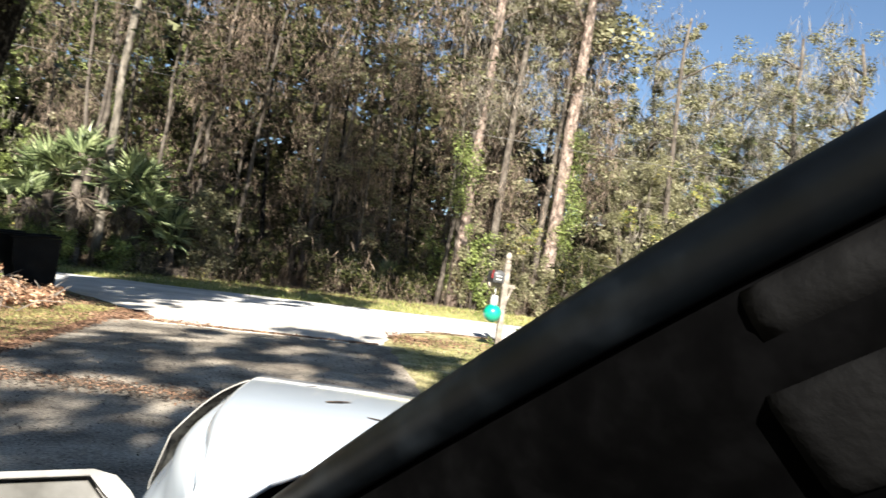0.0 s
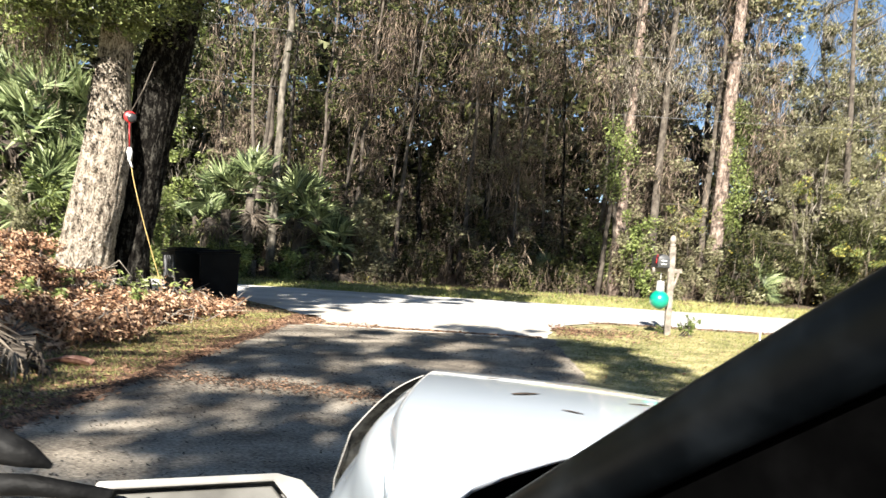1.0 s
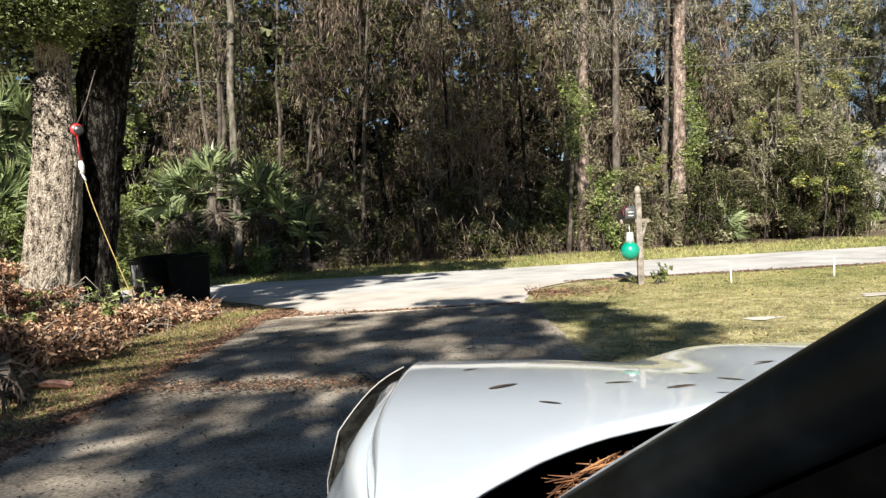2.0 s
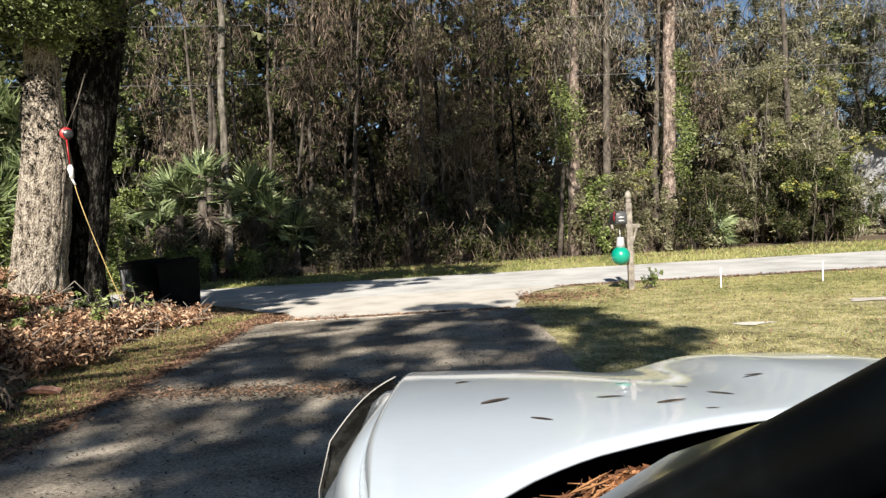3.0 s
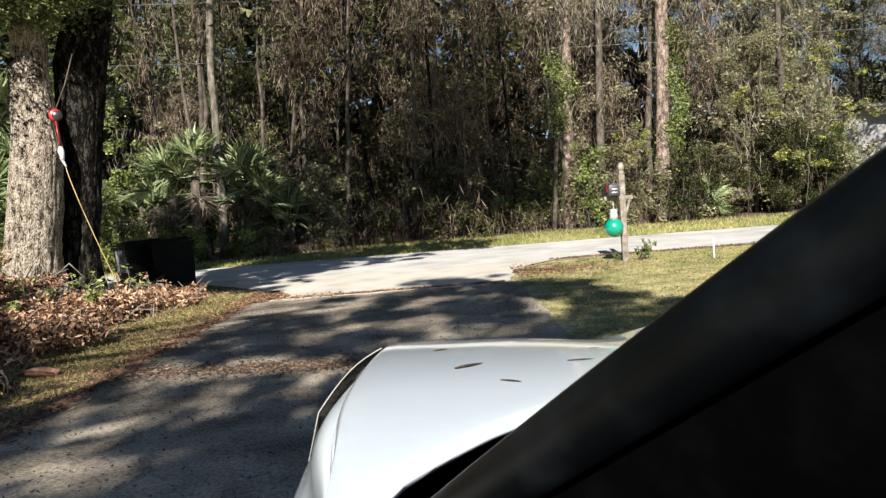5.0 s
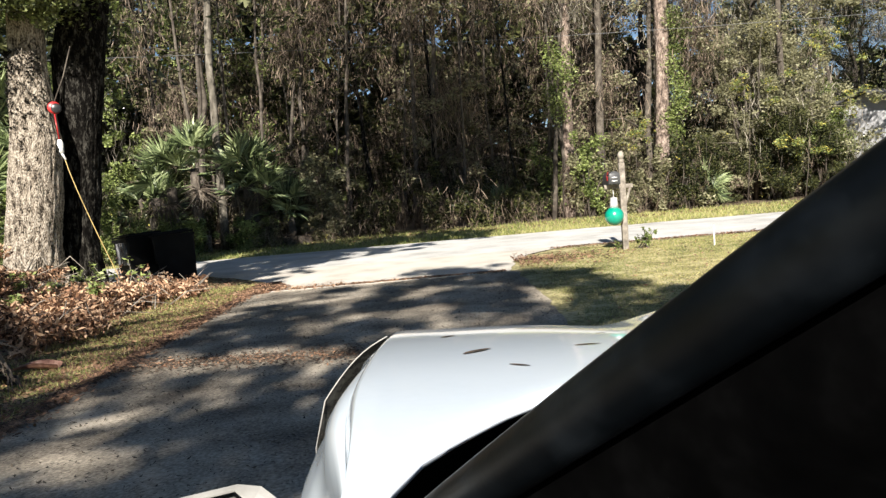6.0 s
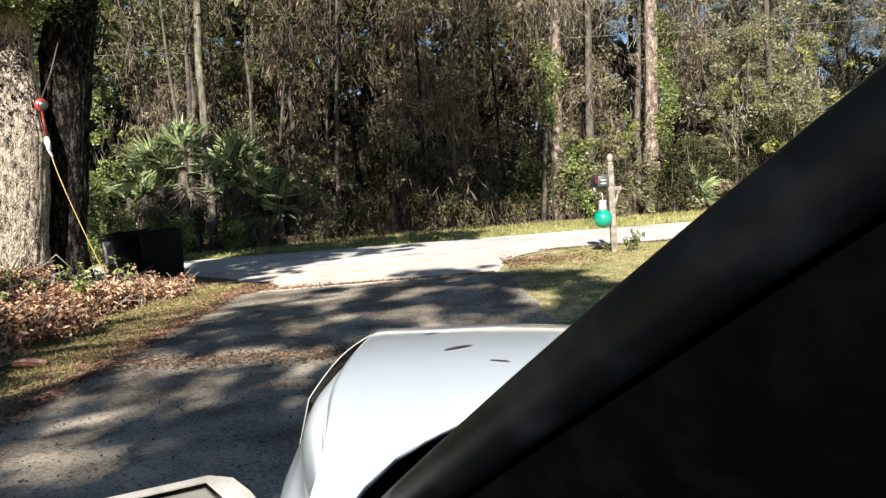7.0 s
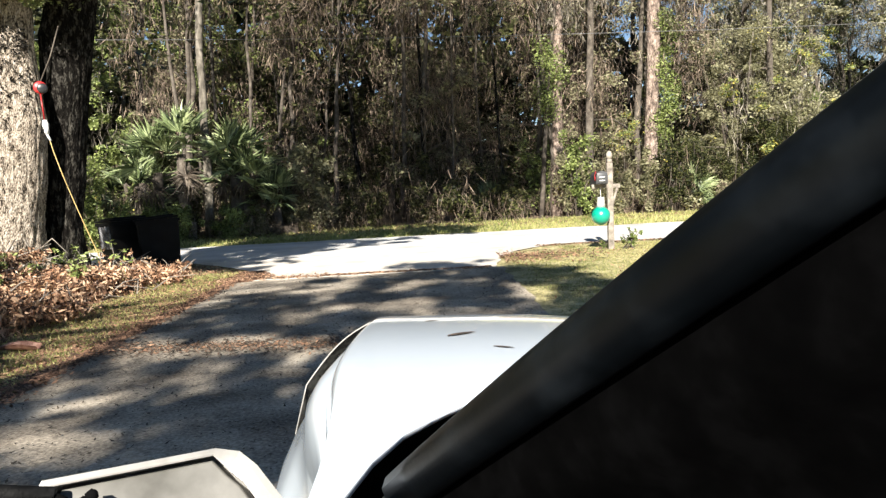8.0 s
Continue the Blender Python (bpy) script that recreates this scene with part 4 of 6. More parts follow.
# ---- mailbox with a hanging bauble ----
M_BAUBLE = material("green_metallic_bauble", [(0.0, 0.22, 0.14), (0.0, 0.27, 0.18), (0.01, 0.31, 0.21)], 3, 0.3, coat=0.8)
M_SILVER = material("silver_cap", [(0.6, 0.6, 0.6), (0.7, 0.7, 0.7), (0.78, 0.78, 0.78)], 8, 0.45, metal=0.5)
M_RED = material("red_plastic", [(0.30, 0.012, 0.015), (0.38, 0.02, 0.022), (0.44, 0.035, 0.03)], 5, 0.4)
M_GREY_BOX = material("dark_grey_sheet_metal", [(0.035, 0.036, 0.038), (0.055, 0.056, 0.058), (0.08, 0.08, 0.082)], 5, 0.45, 0.05, metal=0.2)


def mailbox():
    root = empty("mailbox", 3.43, 13.59)
    root.matrix_world = root.matrix_world @ pose(0, 0, 0, 0, -1.2, 0)
    bm = bmesh.new()
    box(bm, -0.054, 0.054, -0.05, 0.05, -0.15, 1.60, 0.012)
    box(bm, -0.045, 0.045, -0.04, 0.04, 1.60, 1.66, 0.008)
    bmesh.ops.create_uvsphere(bm, u_segments=12, v_segments=8, radius=0.06, matrix=Matrix.Translation((0, 0, 1.73)) @ Matrix.Diagonal((1, 1, 1.5, 1)))
    part("post", bm, M_GREY_WOOD, root, "weathered grey picket post with acorn top")
    bm = bmesh.new()
    box(bm, -0.34, 0.19, -0.03, 0.03, 1.13, 1.208, 0.01)
    part("arm", bm, M_GREY_WOOD, root)
    bm = bmesh.new()
    tube(bm, [Vector((0.02, -0.02, 0.75)), Vector((0.13, -0.02, 1.13))], [0.022, 0.022], 6)
    part("brace", bm, M_GREY_WOOD, root)
    # a box with a rounded top, its door towards the road's edge
    bm = bmesh.new()
    prof = [(-0.105, 0.0), (-0.105, 0.14)] + [(-0.105 * math.cos(a), 0.14 + 0.10 * math.sin(a)) for a in np.linspace(0.3, math.pi - 0.3, 8)] + [(0.105, 0.14), (0.105, 0.0)]
    rings = [[bm.verts.new((-0.20 + px, yy, 1.21 + pz)) for px, pz in prof] for yy in (-0.26, 0.26)]
    n = len(prof)
    for k in range(n):
        bm.faces.new((rings[0][k], rings[0][(k + 1) % n], rings[1][(k + 1) % n], rings[1][k]))
    bm.faces.new(list(reversed(rings[0])))
    bm.faces.new(rings[1])
    b = part("box", bm, M_GREY_BOX, root, "dark grey sheet-metal mailbox", smooth=False)
    bm = bmesh.new()
    box(bm, -0.295, -0.105, -0.275, -0.262, 1.22, 1.41, 0.004)
    part("door", bm, M_GREY_BOX, b)
    for k in range(2):
        bm = bmesh.new()
        box(bm, -0.255, -0.15, -0.281, -0.276, 1.26 + k * 0.06, 1.285 + k * 0.06)
        part("label_bar", bm, M_SILVER, b)
    bm = bmesh.new()
    box(bm, -0.320, -0.309, -0.26, -0.19, 1.39, 1.44, 0.003)
    box(bm, -0.322, -0.308, -0.19, -0.17, 1.28, 1.40, 0.003)
    part("flag", bm, M_RED, b, "red signal flag")
    return tagged(root, "mailbox on a weathered grey picket post", "mailbox")


mailbox()


def bauble():
    root = empty("bauble", 3.205, 13.45, ground_z(3.2, 13.45) + 0.64)
    bm = bmesh.new()
    bmesh.ops.create_uvsphere(bm, u_segments=32, v_segments=20, radius=0.172)
    part("ball", bm, M_BAUBLE, root)
    bm = bmesh.new()
    tube(bm, [Vector((0, 0, 0.15)), Vector((0, 0, 0.22)), Vector((0, 0, 0.30)), Vector((0, 0, 0.34))], [0.078, 0.072, 0.066, 0.058], 16)
    part("cap", bm, M_SILVER, root, "silver cap")
    bm = bmesh.new()
    tube(bm, [Vector((0, 0, 0.30)), Vector((0, 0.05, 0.52))], [0.006, 0.006], 6)
    part("hook", bm, M_SILVER, root)
    return tagged(root, "large shiny green bauble hung below the mailbox", "bauble")


bauble()
rng = np.random.default_rng(51)
shrub(3.78, 13.5, 0.2, 0.45, rng, M_BRIGHT, 420, 0.03, "small leafy green weed beside the post")
shrub(3.30, 13.7, 0.14, 0.18, rng, M_BRIGHT, 200, 0.025, "low green weed at the foot of the post")

# white marker stakes in the lawn
M_STAKE = material("white_stake_paint", [(0.62, 0.62, 0.60), (0.74, 0.74, 0.72), (0.80, 0.80, 0.78)], 12, 0.6, 0.1)
for x, y in ((4.82, 12.89), (6.68, 13.04), (8.9, 13.2)):
    bm = bmesh.new()
    box(bm, -0.012, 0.012, -0.008, 0.008, -0.1, 0.36, 0.003)
    s = part("marker_stake", bm, M_STAKE)
    s.matrix_world = pose(x, y, ground_z(x, y), rng.uniform(-4, 4), rng.uniform(-4, 4), 8)
    tagged(s, "short white-painted wooden stake in the lawn", "stake", "stakes along the lawn")
bm = bmesh.new()
tube(bm, [Vector((0, 0, -0.1)), Vector((0, 0, 0.3)), Vector((0.01, 0, 0.58))], [0.13, 0.12, 0.12], 10, 0.05, rng)
s = part("stump", bm, M_GREY_WOOD)
s.matrix_world = pose(-7.45, 23.6, ground_z(-7.45, 23.6))
tagged(s, "short grey cut post beside the bare trunk", "stump")


# ---- rope and reel on the oak ----
def rope_and_reel():
    M_ROPE = material("yellow_rope", [(0.32, 0.22, 0.07), (0.44, 0.32, 0.12), (0.52, 0.40, 0.18)], 30, 0.8)
    M_CLEAR = material("dark_reel_plastic", [(0.012, 0.012, 0.013), (0.025, 0.025, 0.027), (0.05, 0.05, 0.053)], 20, 0.3)
    root = empty("rope_reel", -7.10, 13.95, 3.50)
    facing = Vector((0.45, -0.88, 0.05))
    bm = bmesh.new()
    tube(bm, [facing * d for d in (-0.10, -0.08, 0.0, 0.02)], [0.09, 0.115, 0.115, 0.10], 24)
    part("housing", bm, M_RED, root, "red round housing")
    bm = bmesh.new()
    hub = Vector((0.035, 0.01, -0.02))
    tube(bm, [hub + facing * d for d in (0.0, 0.05, 0.065)], [0.09, 0.09, 0.07], 24)
    part("drum", bm, M_CLEAR, root)
    bm = bmesh.new()
    tube(bm, [Vector((0, 0, -0.12)), Vector((0.05, 0, -0.6))], [0.013, 0.013], 8)
    part("strap", bm, M_RED, root)
    bm = bmesh.new()
    tube(bm, [Vector((0.05, 0, -0.6)), Vector((0.06, 0, -0.68)), Vector((0.09, 0, -0.86))], [0.035, 0.06, 0.03], 10)
    tube(bm, [Vector((0.05, 0, -0.80)), Vector((0.14, 0, -0.98))], [0.025, 0.02], 8)
    part("clip", bm, M_STAKE, root, "white plastic clip")
    bm = bmesh.new()
    pts = [Vector((0.12 + 0.85 * (k / 12) ** 1.15, 0.1 * k / 12, -0.95 - 2.42 * (k / 12))) for k in range(13)]
    tube(bm, pts, [0.0095] * 13, 7)
    part("rope", bm, M_ROPE, root, "slack yellow rope")
    bm = bmesh.new()
    tube(bm, [Vector((0, 0.02, 0.1)), Vector((0.12, 0.2, 0.6)), Vector((0.2, 0.4, 1.2))], [0.012, 0.012, 0.012], 6)
    part("cord", bm, M_DARK_BARK, root)
    tagged(root, "red rope reel with white clip and yellow rope on the oak", "rope reel")


rope_and_reel()


# ---- brush pile of cut branches with dead leaves ----
def brush_pile():
    r = np.random.default_rng(61)
    root = empty("brush_pile", -5.6, 10.0)
    twig_blobs = []
    for k in range(42):
        a = r.uniform(0, 6.283)
        c = Vector((r.uniform(-2.6, 1.5), r.uniform(-1.6, 1.5), 0))
        if c.x > 0.4 and c.y < -0.6:
            c.y += 1.2
        top = 0.55 - 0.06 * abs(c.x + 0.6)
        e = c + Vector((math.cos(a) * 0.9, math.sin(a) * 0.7, r.uniform(0.1, top)))
        bm = bmesh.new()
        tube(bm, [c + Vector((0, 0, 0.02)), c.lerp(e, 0.5) + Vector((0, 0, 0.12)), e], [0.011, 0.008, 0.003], 5)
        part("twig", bm, M_GREY_WOOD, root)
    blobs = []
    for k in range(115):
        x, y = r.uniform(-2.9, 1.4), r.uniform(-1.7, 1.6)
        if x > 0.3:
            y = r.uniform(-0.3, 1.6)
        top = (0.46 - 0.04 * abs(x + 1.0)) * math.cos(y * 0.55)
        blobs.append((np.array((x, y, max(0.06, top * r.uniform(0.2, 1.0)))), np.array((0.22, 0.22, 0.14)) * r.uniform(0.7, 1.4), 1.0))
    ob = leaf_cloud("dead_leaves", r, blobs, 21000, 0.040, M_DEAD, root, flat=0.9, droop=0.4, corners=4, slim=0.38)
    ob["kind"] = "stuff"
    green = [blobs[int(k)] for k in r.integers(0, len(blobs), 12)]
    ob = leaf_cloud("green_sprout", r, [(b[0] + np.array((0, 0, 0.22)), b[1] * 0.7, 1) for b in green], 750, 0.034, M_BRIGHT, root, label="fresh green sprouts")
    ob["kind"] = "stuff"
    # leafy shoots that stand up out of the heap's far side
    for k in range(22):
        x, y = r.uniform(-1.9, 1.0), r.uniform(1.1, 2.5)
        lean = Vector((r.normal() * 0.22, r.normal() * 0.18, 0))
        tall = r.uniform(0.35, 0.75)
        path = [Vector((x, y, 0.05)) + lean * f + Vector((r.normal() * 0.02, 0, tall * f)) for f in (0.0, 0.35, 0.7, 1.0)]
        bm = bmesh.new()
        tube(bm, path, [0.008, 0.006, 0.004, 0.002], 5)
        for f in (1, 2):
            side = path[f] + Vector((r.normal() * 0.14, r.normal() * 0.1, r.uniform(0.06, 0.16)))
            tube(bm, [path[f], side], [0.004, 0.002], 4)
            path.append(side)
        shoot = part("shoot", bm, M_GREY_WOOD, root, "thin upright leafy shoot")
        tufts = [(np.array(q), np.array((0.07, 0.07, 0.06)), 1.0) for q in path[2:]]
        leaf_cloud("shoot_leaves", r, tufts, 34, 0.036, M_BRIGHT if k % 3 else M_DEAD, shoot, slim=0.42, corners=4)
    return tagged(root, "heap of cut branches with dry tan leaves", "brush pile")


brush_pile()


def brush_heap(x, y, w, d, h, count, seed):
    r = np.random.default_rng(seed)
    root = empty("brush_pile", x, y)
    blobs = [(np.array((r.uniform(-w, w), r.uniform(-d, d), r.uniform(0.05, h))), np.array((0.2, 0.2, 0.13)), 1.0) for _ in range(54)]
    for k in range(16):
        b = Vector(blobs[k][0])
        bm = bmesh.new()
        tube(bm, [Vector((b.x, b.y, 0.0)), b, b + Vector((r.normal() * 0.4, r.normal() * 0.4, 0.25))], [0.014, 0.01, 0.004], 5)
        part("twig", bm, M_GREY_WOOD, root)
    ob = leaf_cloud("dead_leaves", r, blobs, int(count * 1.05), 0.040, M_DEAD, root, flat=0.9, droop=0.4, corners=4, slim=0.38)
    ob["kind"] = "stuff"
    return tagged(root, "smaller heap of dry brown leafy branches", "brush pile")


brush_heap(-7.9, 12.4, 1.2, 1.0, 0.6, 11000, 62)
brush_heap(-7.3, 10.6, 0.7, 0.7, 1.15, 7500, 67)
brush_heap(-5.3, 8.4, 1.3, 0.7, 0.42, 9000, 63)
brush_heap(-4.9, 12.2, 0.9, 0.9, 0.28, 5000, 65)
brush_heap(-6.2, 11.6, 0.9, 0.8, 0.3, 7000, 66)


def step_up(a, b, v):
    t = min(1.0, max(0.0, (v - a) / (b - a)))
    return t * t * (3 - 2 * t)


def palm_debris():
    r = np.random.default_rng(64)
    root = empty("dry_palm_pile", -4.45, 6.05)
    for k in range(12):
        fan = new("dry_frond", DRY_FANS[k % 2])
        fan.parent = root
        fan.matrix_local = pose(r.uniform(-0.5, 0.2), r.uniform(-0.3, 0.3), 0.30 + 0.03 * k, r.uniform(-40, 40), r.uniform(14, 42), r.uniform(-120, 40)) @ Matrix.Scale(0.52, 4)
    tagged(root, "pile of dried grey-brown palm fans", "palm debris")
    M_BOOT = material("red_brown_palm_boot", [(0.16, 0.07, 0.045), (0.33, 0.17, 0.12), (0.50, 0.31, 0.23)], 9, 0.7, 0.4)
    bm = bmesh.new()
    rows = []
    for j in range(15):
        f = j / 14
        half = 0.035 + 0.15 * step_up(0.1, 0.75, f) * (1 - 0.25 * step_up(0.85, 1.0, f))
        mid = 0.03 * math.sin(f * 5)
        rows.append([(-0.5 + f * 0.95 + (0.06 * r.random() if j == 14 else 0), mid + half * (2 * k / 8 - 1) + r.normal() * 0.004, 0.03 + 0.10 * abs(2 * k / 8 - 1) ** 2 * half / 0.18 + 0.05 * math.sin(f * 3) + r.normal() * 0.004) for k in range(9)])
    for side in (0.0, 0.022):
        vs = [[bm.verts.new((x, y, z + side)) for x, y, z in row] for row in rows]
        for p0, p1 in zip(vs, vs[1:]):
            for k in range(8):
                bm.faces.new((p0[k], p0[k + 1], p1[k + 1], p1[k]))
    s = part("palm_boot", bm, M_BOOT)
    s.matrix_world = pose(-3.92, 6.86, ground_z(-3.92, 6.86), 0, 0, 14) @ Matrix.Scale(0.52, 4)
    tagged(s, "fallen reddish-brown palm leaf base", "palm boot")


palm_debris()


# ---- grass and litter ----
def blades(name, rng, n, place, height, width, mat, label):
    xy = place(n)
    z = 1.05 * np.tanh(xy[:, 0] / 30) + 0.9 * np.tanh(xy[:, 1] / 60)
    c = np.stack([xy[:, 0], xy[:, 1], z], 1)
    a = unit(np.array([0, 0, 1.0]) + rng.normal(size=(n, 3)) * np.array([0.75, 0.75, 0.2]))
    ang = rng.random(n) * math.pi
    o = np.stack([np.cos(ang), np.sin(ang), np.zeros(n)], 1)
    h = height * (0.4 + rng.random((n, 1)))
    return tagged(quads(name, c + a * h * 0.45, a * h * 0.5, o * width * (0.6 + rng.random((n, 1)) * 0.8), mat, corners=3), label, "grass", kind="stuff")


def scatter(name, rng, xy, size, mat, label, lift=0.012, category="leaf litter", wild=0.25):
    n = len(xy)
    z = 1.05 * np.tanh(xy[:, 0] / 30) + 0.9 * np.tanh(xy[:, 1] / 60)
    c = np.stack([xy[:, 0], xy[:, 1], z + lift + rng.random(n) * 0.012], 1)
    ang = rng.random(n) * 6.283
    a = unit(np.stack([np.cos(ang), np.sin(ang), rng.normal(size=n) * wild], 1))
    o = unit(np.cross(a, np.array([0, 0, 1.0]) + rng.normal(size=(n, 3)) * wild))
    s = size * (0.5 + rng.random((n, 1)))
    return tagged(quads(name, c, a * s, o * s * 0.38, mat, None, "", 0.3), label, category, kind="stuff")


rng = np.random.default_rng(91)


def lawn_place(n):
    out = np.empty((0, 2))
    while len(out) < n:
        q = np.stack([rng.uniform(1.15, 13, n), 5.0 + 9.6 * rng.random(n) ** 0.8], 1)
        keep = (q[:, 0] > 1.25 + rng.random(n) * 0.3) & ~((q[:, 0] < 2.6) & (q[:, 1] > 13.6)) & (((q[:, 0] - 3.5) / 0.5) ** 2 + ((q[:, 1] - 8.3) / 0.35) ** 2 > rng.random(n)) & (((q[:, 0] - 5.9) / 0.9) ** 2 + ((q[:, 1] - 10.0) / 0.5) ** 2 > rng.random(n))
        out = np.concatenate([out, q[keep]])
    return out[:n]


blades("lawn_grass", rng, 150000, lawn_place, 0.030, 0.0036, M_GRASS, "short dry winter lawn grass")
M_VERGE = material("verge_grass", [(0.10, 0.14, 0.03), (0.31, 0.33, 0.095), (0.52, 0.48, 0.21)], 0.7, 0.7, island=0.5, trans=0.3)
blades("verge_grass", rng, 42000, lambda n: np.stack([rng.uniform(-20, 24, n), 20.05 + 5.2 * rng.random(n) ** 1.2 + 0], 1), 0.13, 0.010, M_VERGE, "green grass verge across the road")
blades("edge_grass", rng, 8500, lambda n: np.stack([-3.15 - 1.3 * rng.random(n) ** 0.9, rng.uniform(4.0, 13.0, n)], 1), 0.055, 0.0045, M_GRASS, "thin grass along the driveway's edge")
blades("strip_grass", rng, 10000, lambda n: np.stack([-3.25 - 0.25 * np.sin(np.arange(n) * 0.37) - 1.0 * rng.random(n), 5.2 + 7.6 * rng.random(n) ** 0.8], 1), 0.055, 0.0048, M_VERGE, "green grass strip between driveway and brush")
blades("back_grass", rng, 14000, lambda n: np.stack([rng.uniform(-14, -4.6, n), rng.uniform(12.0, 14.9, n)], 1), 0.09, 0.007, M_VERGE, "rough grass round the oak")
blades("green_lawn_grass", rng, 24000, lambda n: np.stack([3.9 + 10.0 * rng.random(n) ** 0.8, 14.7 - 3.6 * rng.random(n) ** 1.4], 1), 0.036, 0.0045, M_VERGE, "greener lawn grass beside the road")
M_LITTER = material("brown_litter", [(0.06, 0.032, 0.02), (0.18, 0.094, 0.055), (0.36, 0.21, 0.125)], 3, 0.85, island=0.6)
# for small dark leaves and crumbs, and for the shade on the drift
M_DARK_LITTER = material("dark_and_shaded_leaves", [(0.025, 0.02, 0.016), (0.05, 0.04, 0.03), (0.09, 0.07, 0.05)], 3, 0.8, island=0.6)
side = np.stack([-2.9 - 2.3 * rng.random(21000) ** 1.5, rng.uniform(3.2, 12.0, 21000)], 1)
scatter("leaf_litter", rng, side, 0.03, M_LITTER, "brown fallen leaves beside the driveway")
n = 5600
band = np.stack([rng.uniform(-3.0, 0.2, n), np.zeros(n)], 1)
band[:, 1] = 6.65 - 0.14 * (band[:, 0] + 3.0) + rng.normal(size=n) * 0.19 * (0.4 + rng.random(n))
spill = np.stack([-2.97 + np.abs(rng.normal(size=5000)) * 0.07 - 0.16 * rng.random(5000), rng.uniform(3.5, 11.4, 5000)], 1)
scatter("edge_litter", rng, spill, 0.024, M_LITTER, "brown litter spilled over the driveway's edge", 0.034)
nook = np.stack([rng.uniform(-5.2, -2.8, 3500), rng.uniform(11.4, 15.0, 3500)], 1)
nook = nook[nook[:, 0] < -2.95 - 2.0 * ((nook[:, 1] - 11.5) / 3.6) ** 2]
lobe = np.stack([-2.95 + 0.55 * rng.random(3600) ** 1.6 - 0.3 * rng.random(3600), 11.25 + 1.5 * rng.random(3600)], 1)
lobe = lobe[lobe[:, 0] < -2.45 - 0.45 * np.abs(lobe[:, 1] - 11.9)]
scatter("lobe_litter", rng, lobe, 0.026, M_LITTER, "rusty litter rounded over the driveway's corner", 0.034)
blades("lobe_grass", rng, 2600, lambda n: np.stack([-2.75 - 0.75 * rng.random(n), 11.5 + 1.3 * rng.random(n)], 1), 0.05, 0.0045, M_GRASS, "thin dry grass at the driveway's corner")
scatter("nook_litter", rng, nook, 0.03, M_LITTER, "tan leaves beside the apron", 0.02)
scatter("leaf_drift", rng, band[:2000], 0.018, M_LITTER, "drift of brown leaves across the driveway", 0.036)
# this darker share puts the drift's shade into its leaf colour
scatter("leaf_drift", rng, band[3000:], 0.019, M_DARK_LITTER, "leaves darkened for shade in the drift across the driveway", 0.034)
joint = np.stack([rng.uniform(-3.4, 1.0, 2400), 11.55 + rng.normal(size=2400) * 0.06], 1)
joint[:, 1] += np.where(joint[:, 0] < -1.6, np.abs(rng.normal(size=2400)) * 0.25 - 0.1, 0)
scatter("needle_litter", rng, joint, 0.028, M_DEAD, "reddish leaf litter along the driveway's end", 0.034)
drive = np.stack([rng.uniform(-2.9, 1.15, 4600), rng.uniform(2.8, 11.3, 4600)], 1)
scatter("driveway_leaves", rng, drive, 0.015, M_DARK_LITTER, "small dark leaves scattered on the driveway", 0.036)
grit = np.stack([rng.uniform(-2.95, 1.2, 9000), 2.5 + 9.0 * rng.random(9000)], 1)
scatter("driveway_grit", rng, grit, 0.007, M_DARK_LITTER, "dark crumbs and twigs strewn over the concrete", 0.034, "litter")
corner = np.stack([1.3 + np.abs(rng.normal(size=1500)) * 0.9, 12.9 + rng.normal(size=1500) * 0.5], 1)
scatter("corner_litter", rng, corner, 0.03, M_LITTER, "rusty leaves on the lawn's corner", 0.03)
yard = lawn_place(2500)
kerbside = np.stack([2.2 + 12 * rng.random(3600), 14.93 + rng.normal(size=3600) * 0.10], 1)
scatter("roadside_litter", rng, kerbside, 0.026, M_LITTER, "rusty leaves along the road's near edge", 0.02)
scatter("lawn_leaves", rng, yard, 0.028, M_LITTER, "brown leaves on the lawn", 0.03)
verge = np.stack([rng.uniform(-10, 14, 3000), 23.6 + rng.normal(size=3000) * 0.8], 1)
scatter("verge_litter", rng, verge, 0.05, M_LITTER, "brown leaves below the forest edge", 0.03)


# ---- the car, modelled about the eye and then brought to its true size ----
CAR_SIZE = 0.8
CAR_POSE = Matrix.Translation((0, 0, 1.4)) @ Matrix.Scale(CAR_SIZE, 4) @ Matrix.Translation((0, 0, -1.4))
XC = 0.85
GROUND = 1.4 - 1.4 / CAR_SIZE
M_GAP = material("cowl_black_plastic", [(0.003, 0.003, 0.003), (0.007, 0.007, 0.007), (0.018, 0.017, 0.016)], 25, 0.7, 0.3, spec=0.1)
# bluish base carries the sky's reflection; the scuffs are the rubber's own
M_SEAL = material("weathered_rubber_seal", [(0.0010, 0.0014, 0.0019), (0.0019, 0.0027, 0.0037), (0.007, 0.009, 0.0115)], 14, 0.36, 0.04, fine=45, spec=0.11)
M_LENS = material("headlamp_lens", [(0.006, 0.006, 0.006), (0.012, 0.012, 0.011), (0.05, 0.05, 0.045)], 9, 0.12, spec=0.4)
M_LAMP_RIM = material("lamp_rim_plastic", [(0.22, 0.21, 0.19), (0.30, 0.29, 0.27), (0.36, 0.35, 0.33)], 9, 0.5)
M_TYRE = material("tyre_rubber", [(0.012, 0.012, 0.012), (0.02, 0.02, 0.02), (0.03, 0.03, 0.03)], 20, 0.85, 0.2)
M_RIM = material("wheel_rim_metal", [(0.35, 0.35, 0.36), (0.45, 0.45, 0.46), (0.55, 0.55, 0.56)], 8, 0.35, metal=0.8)
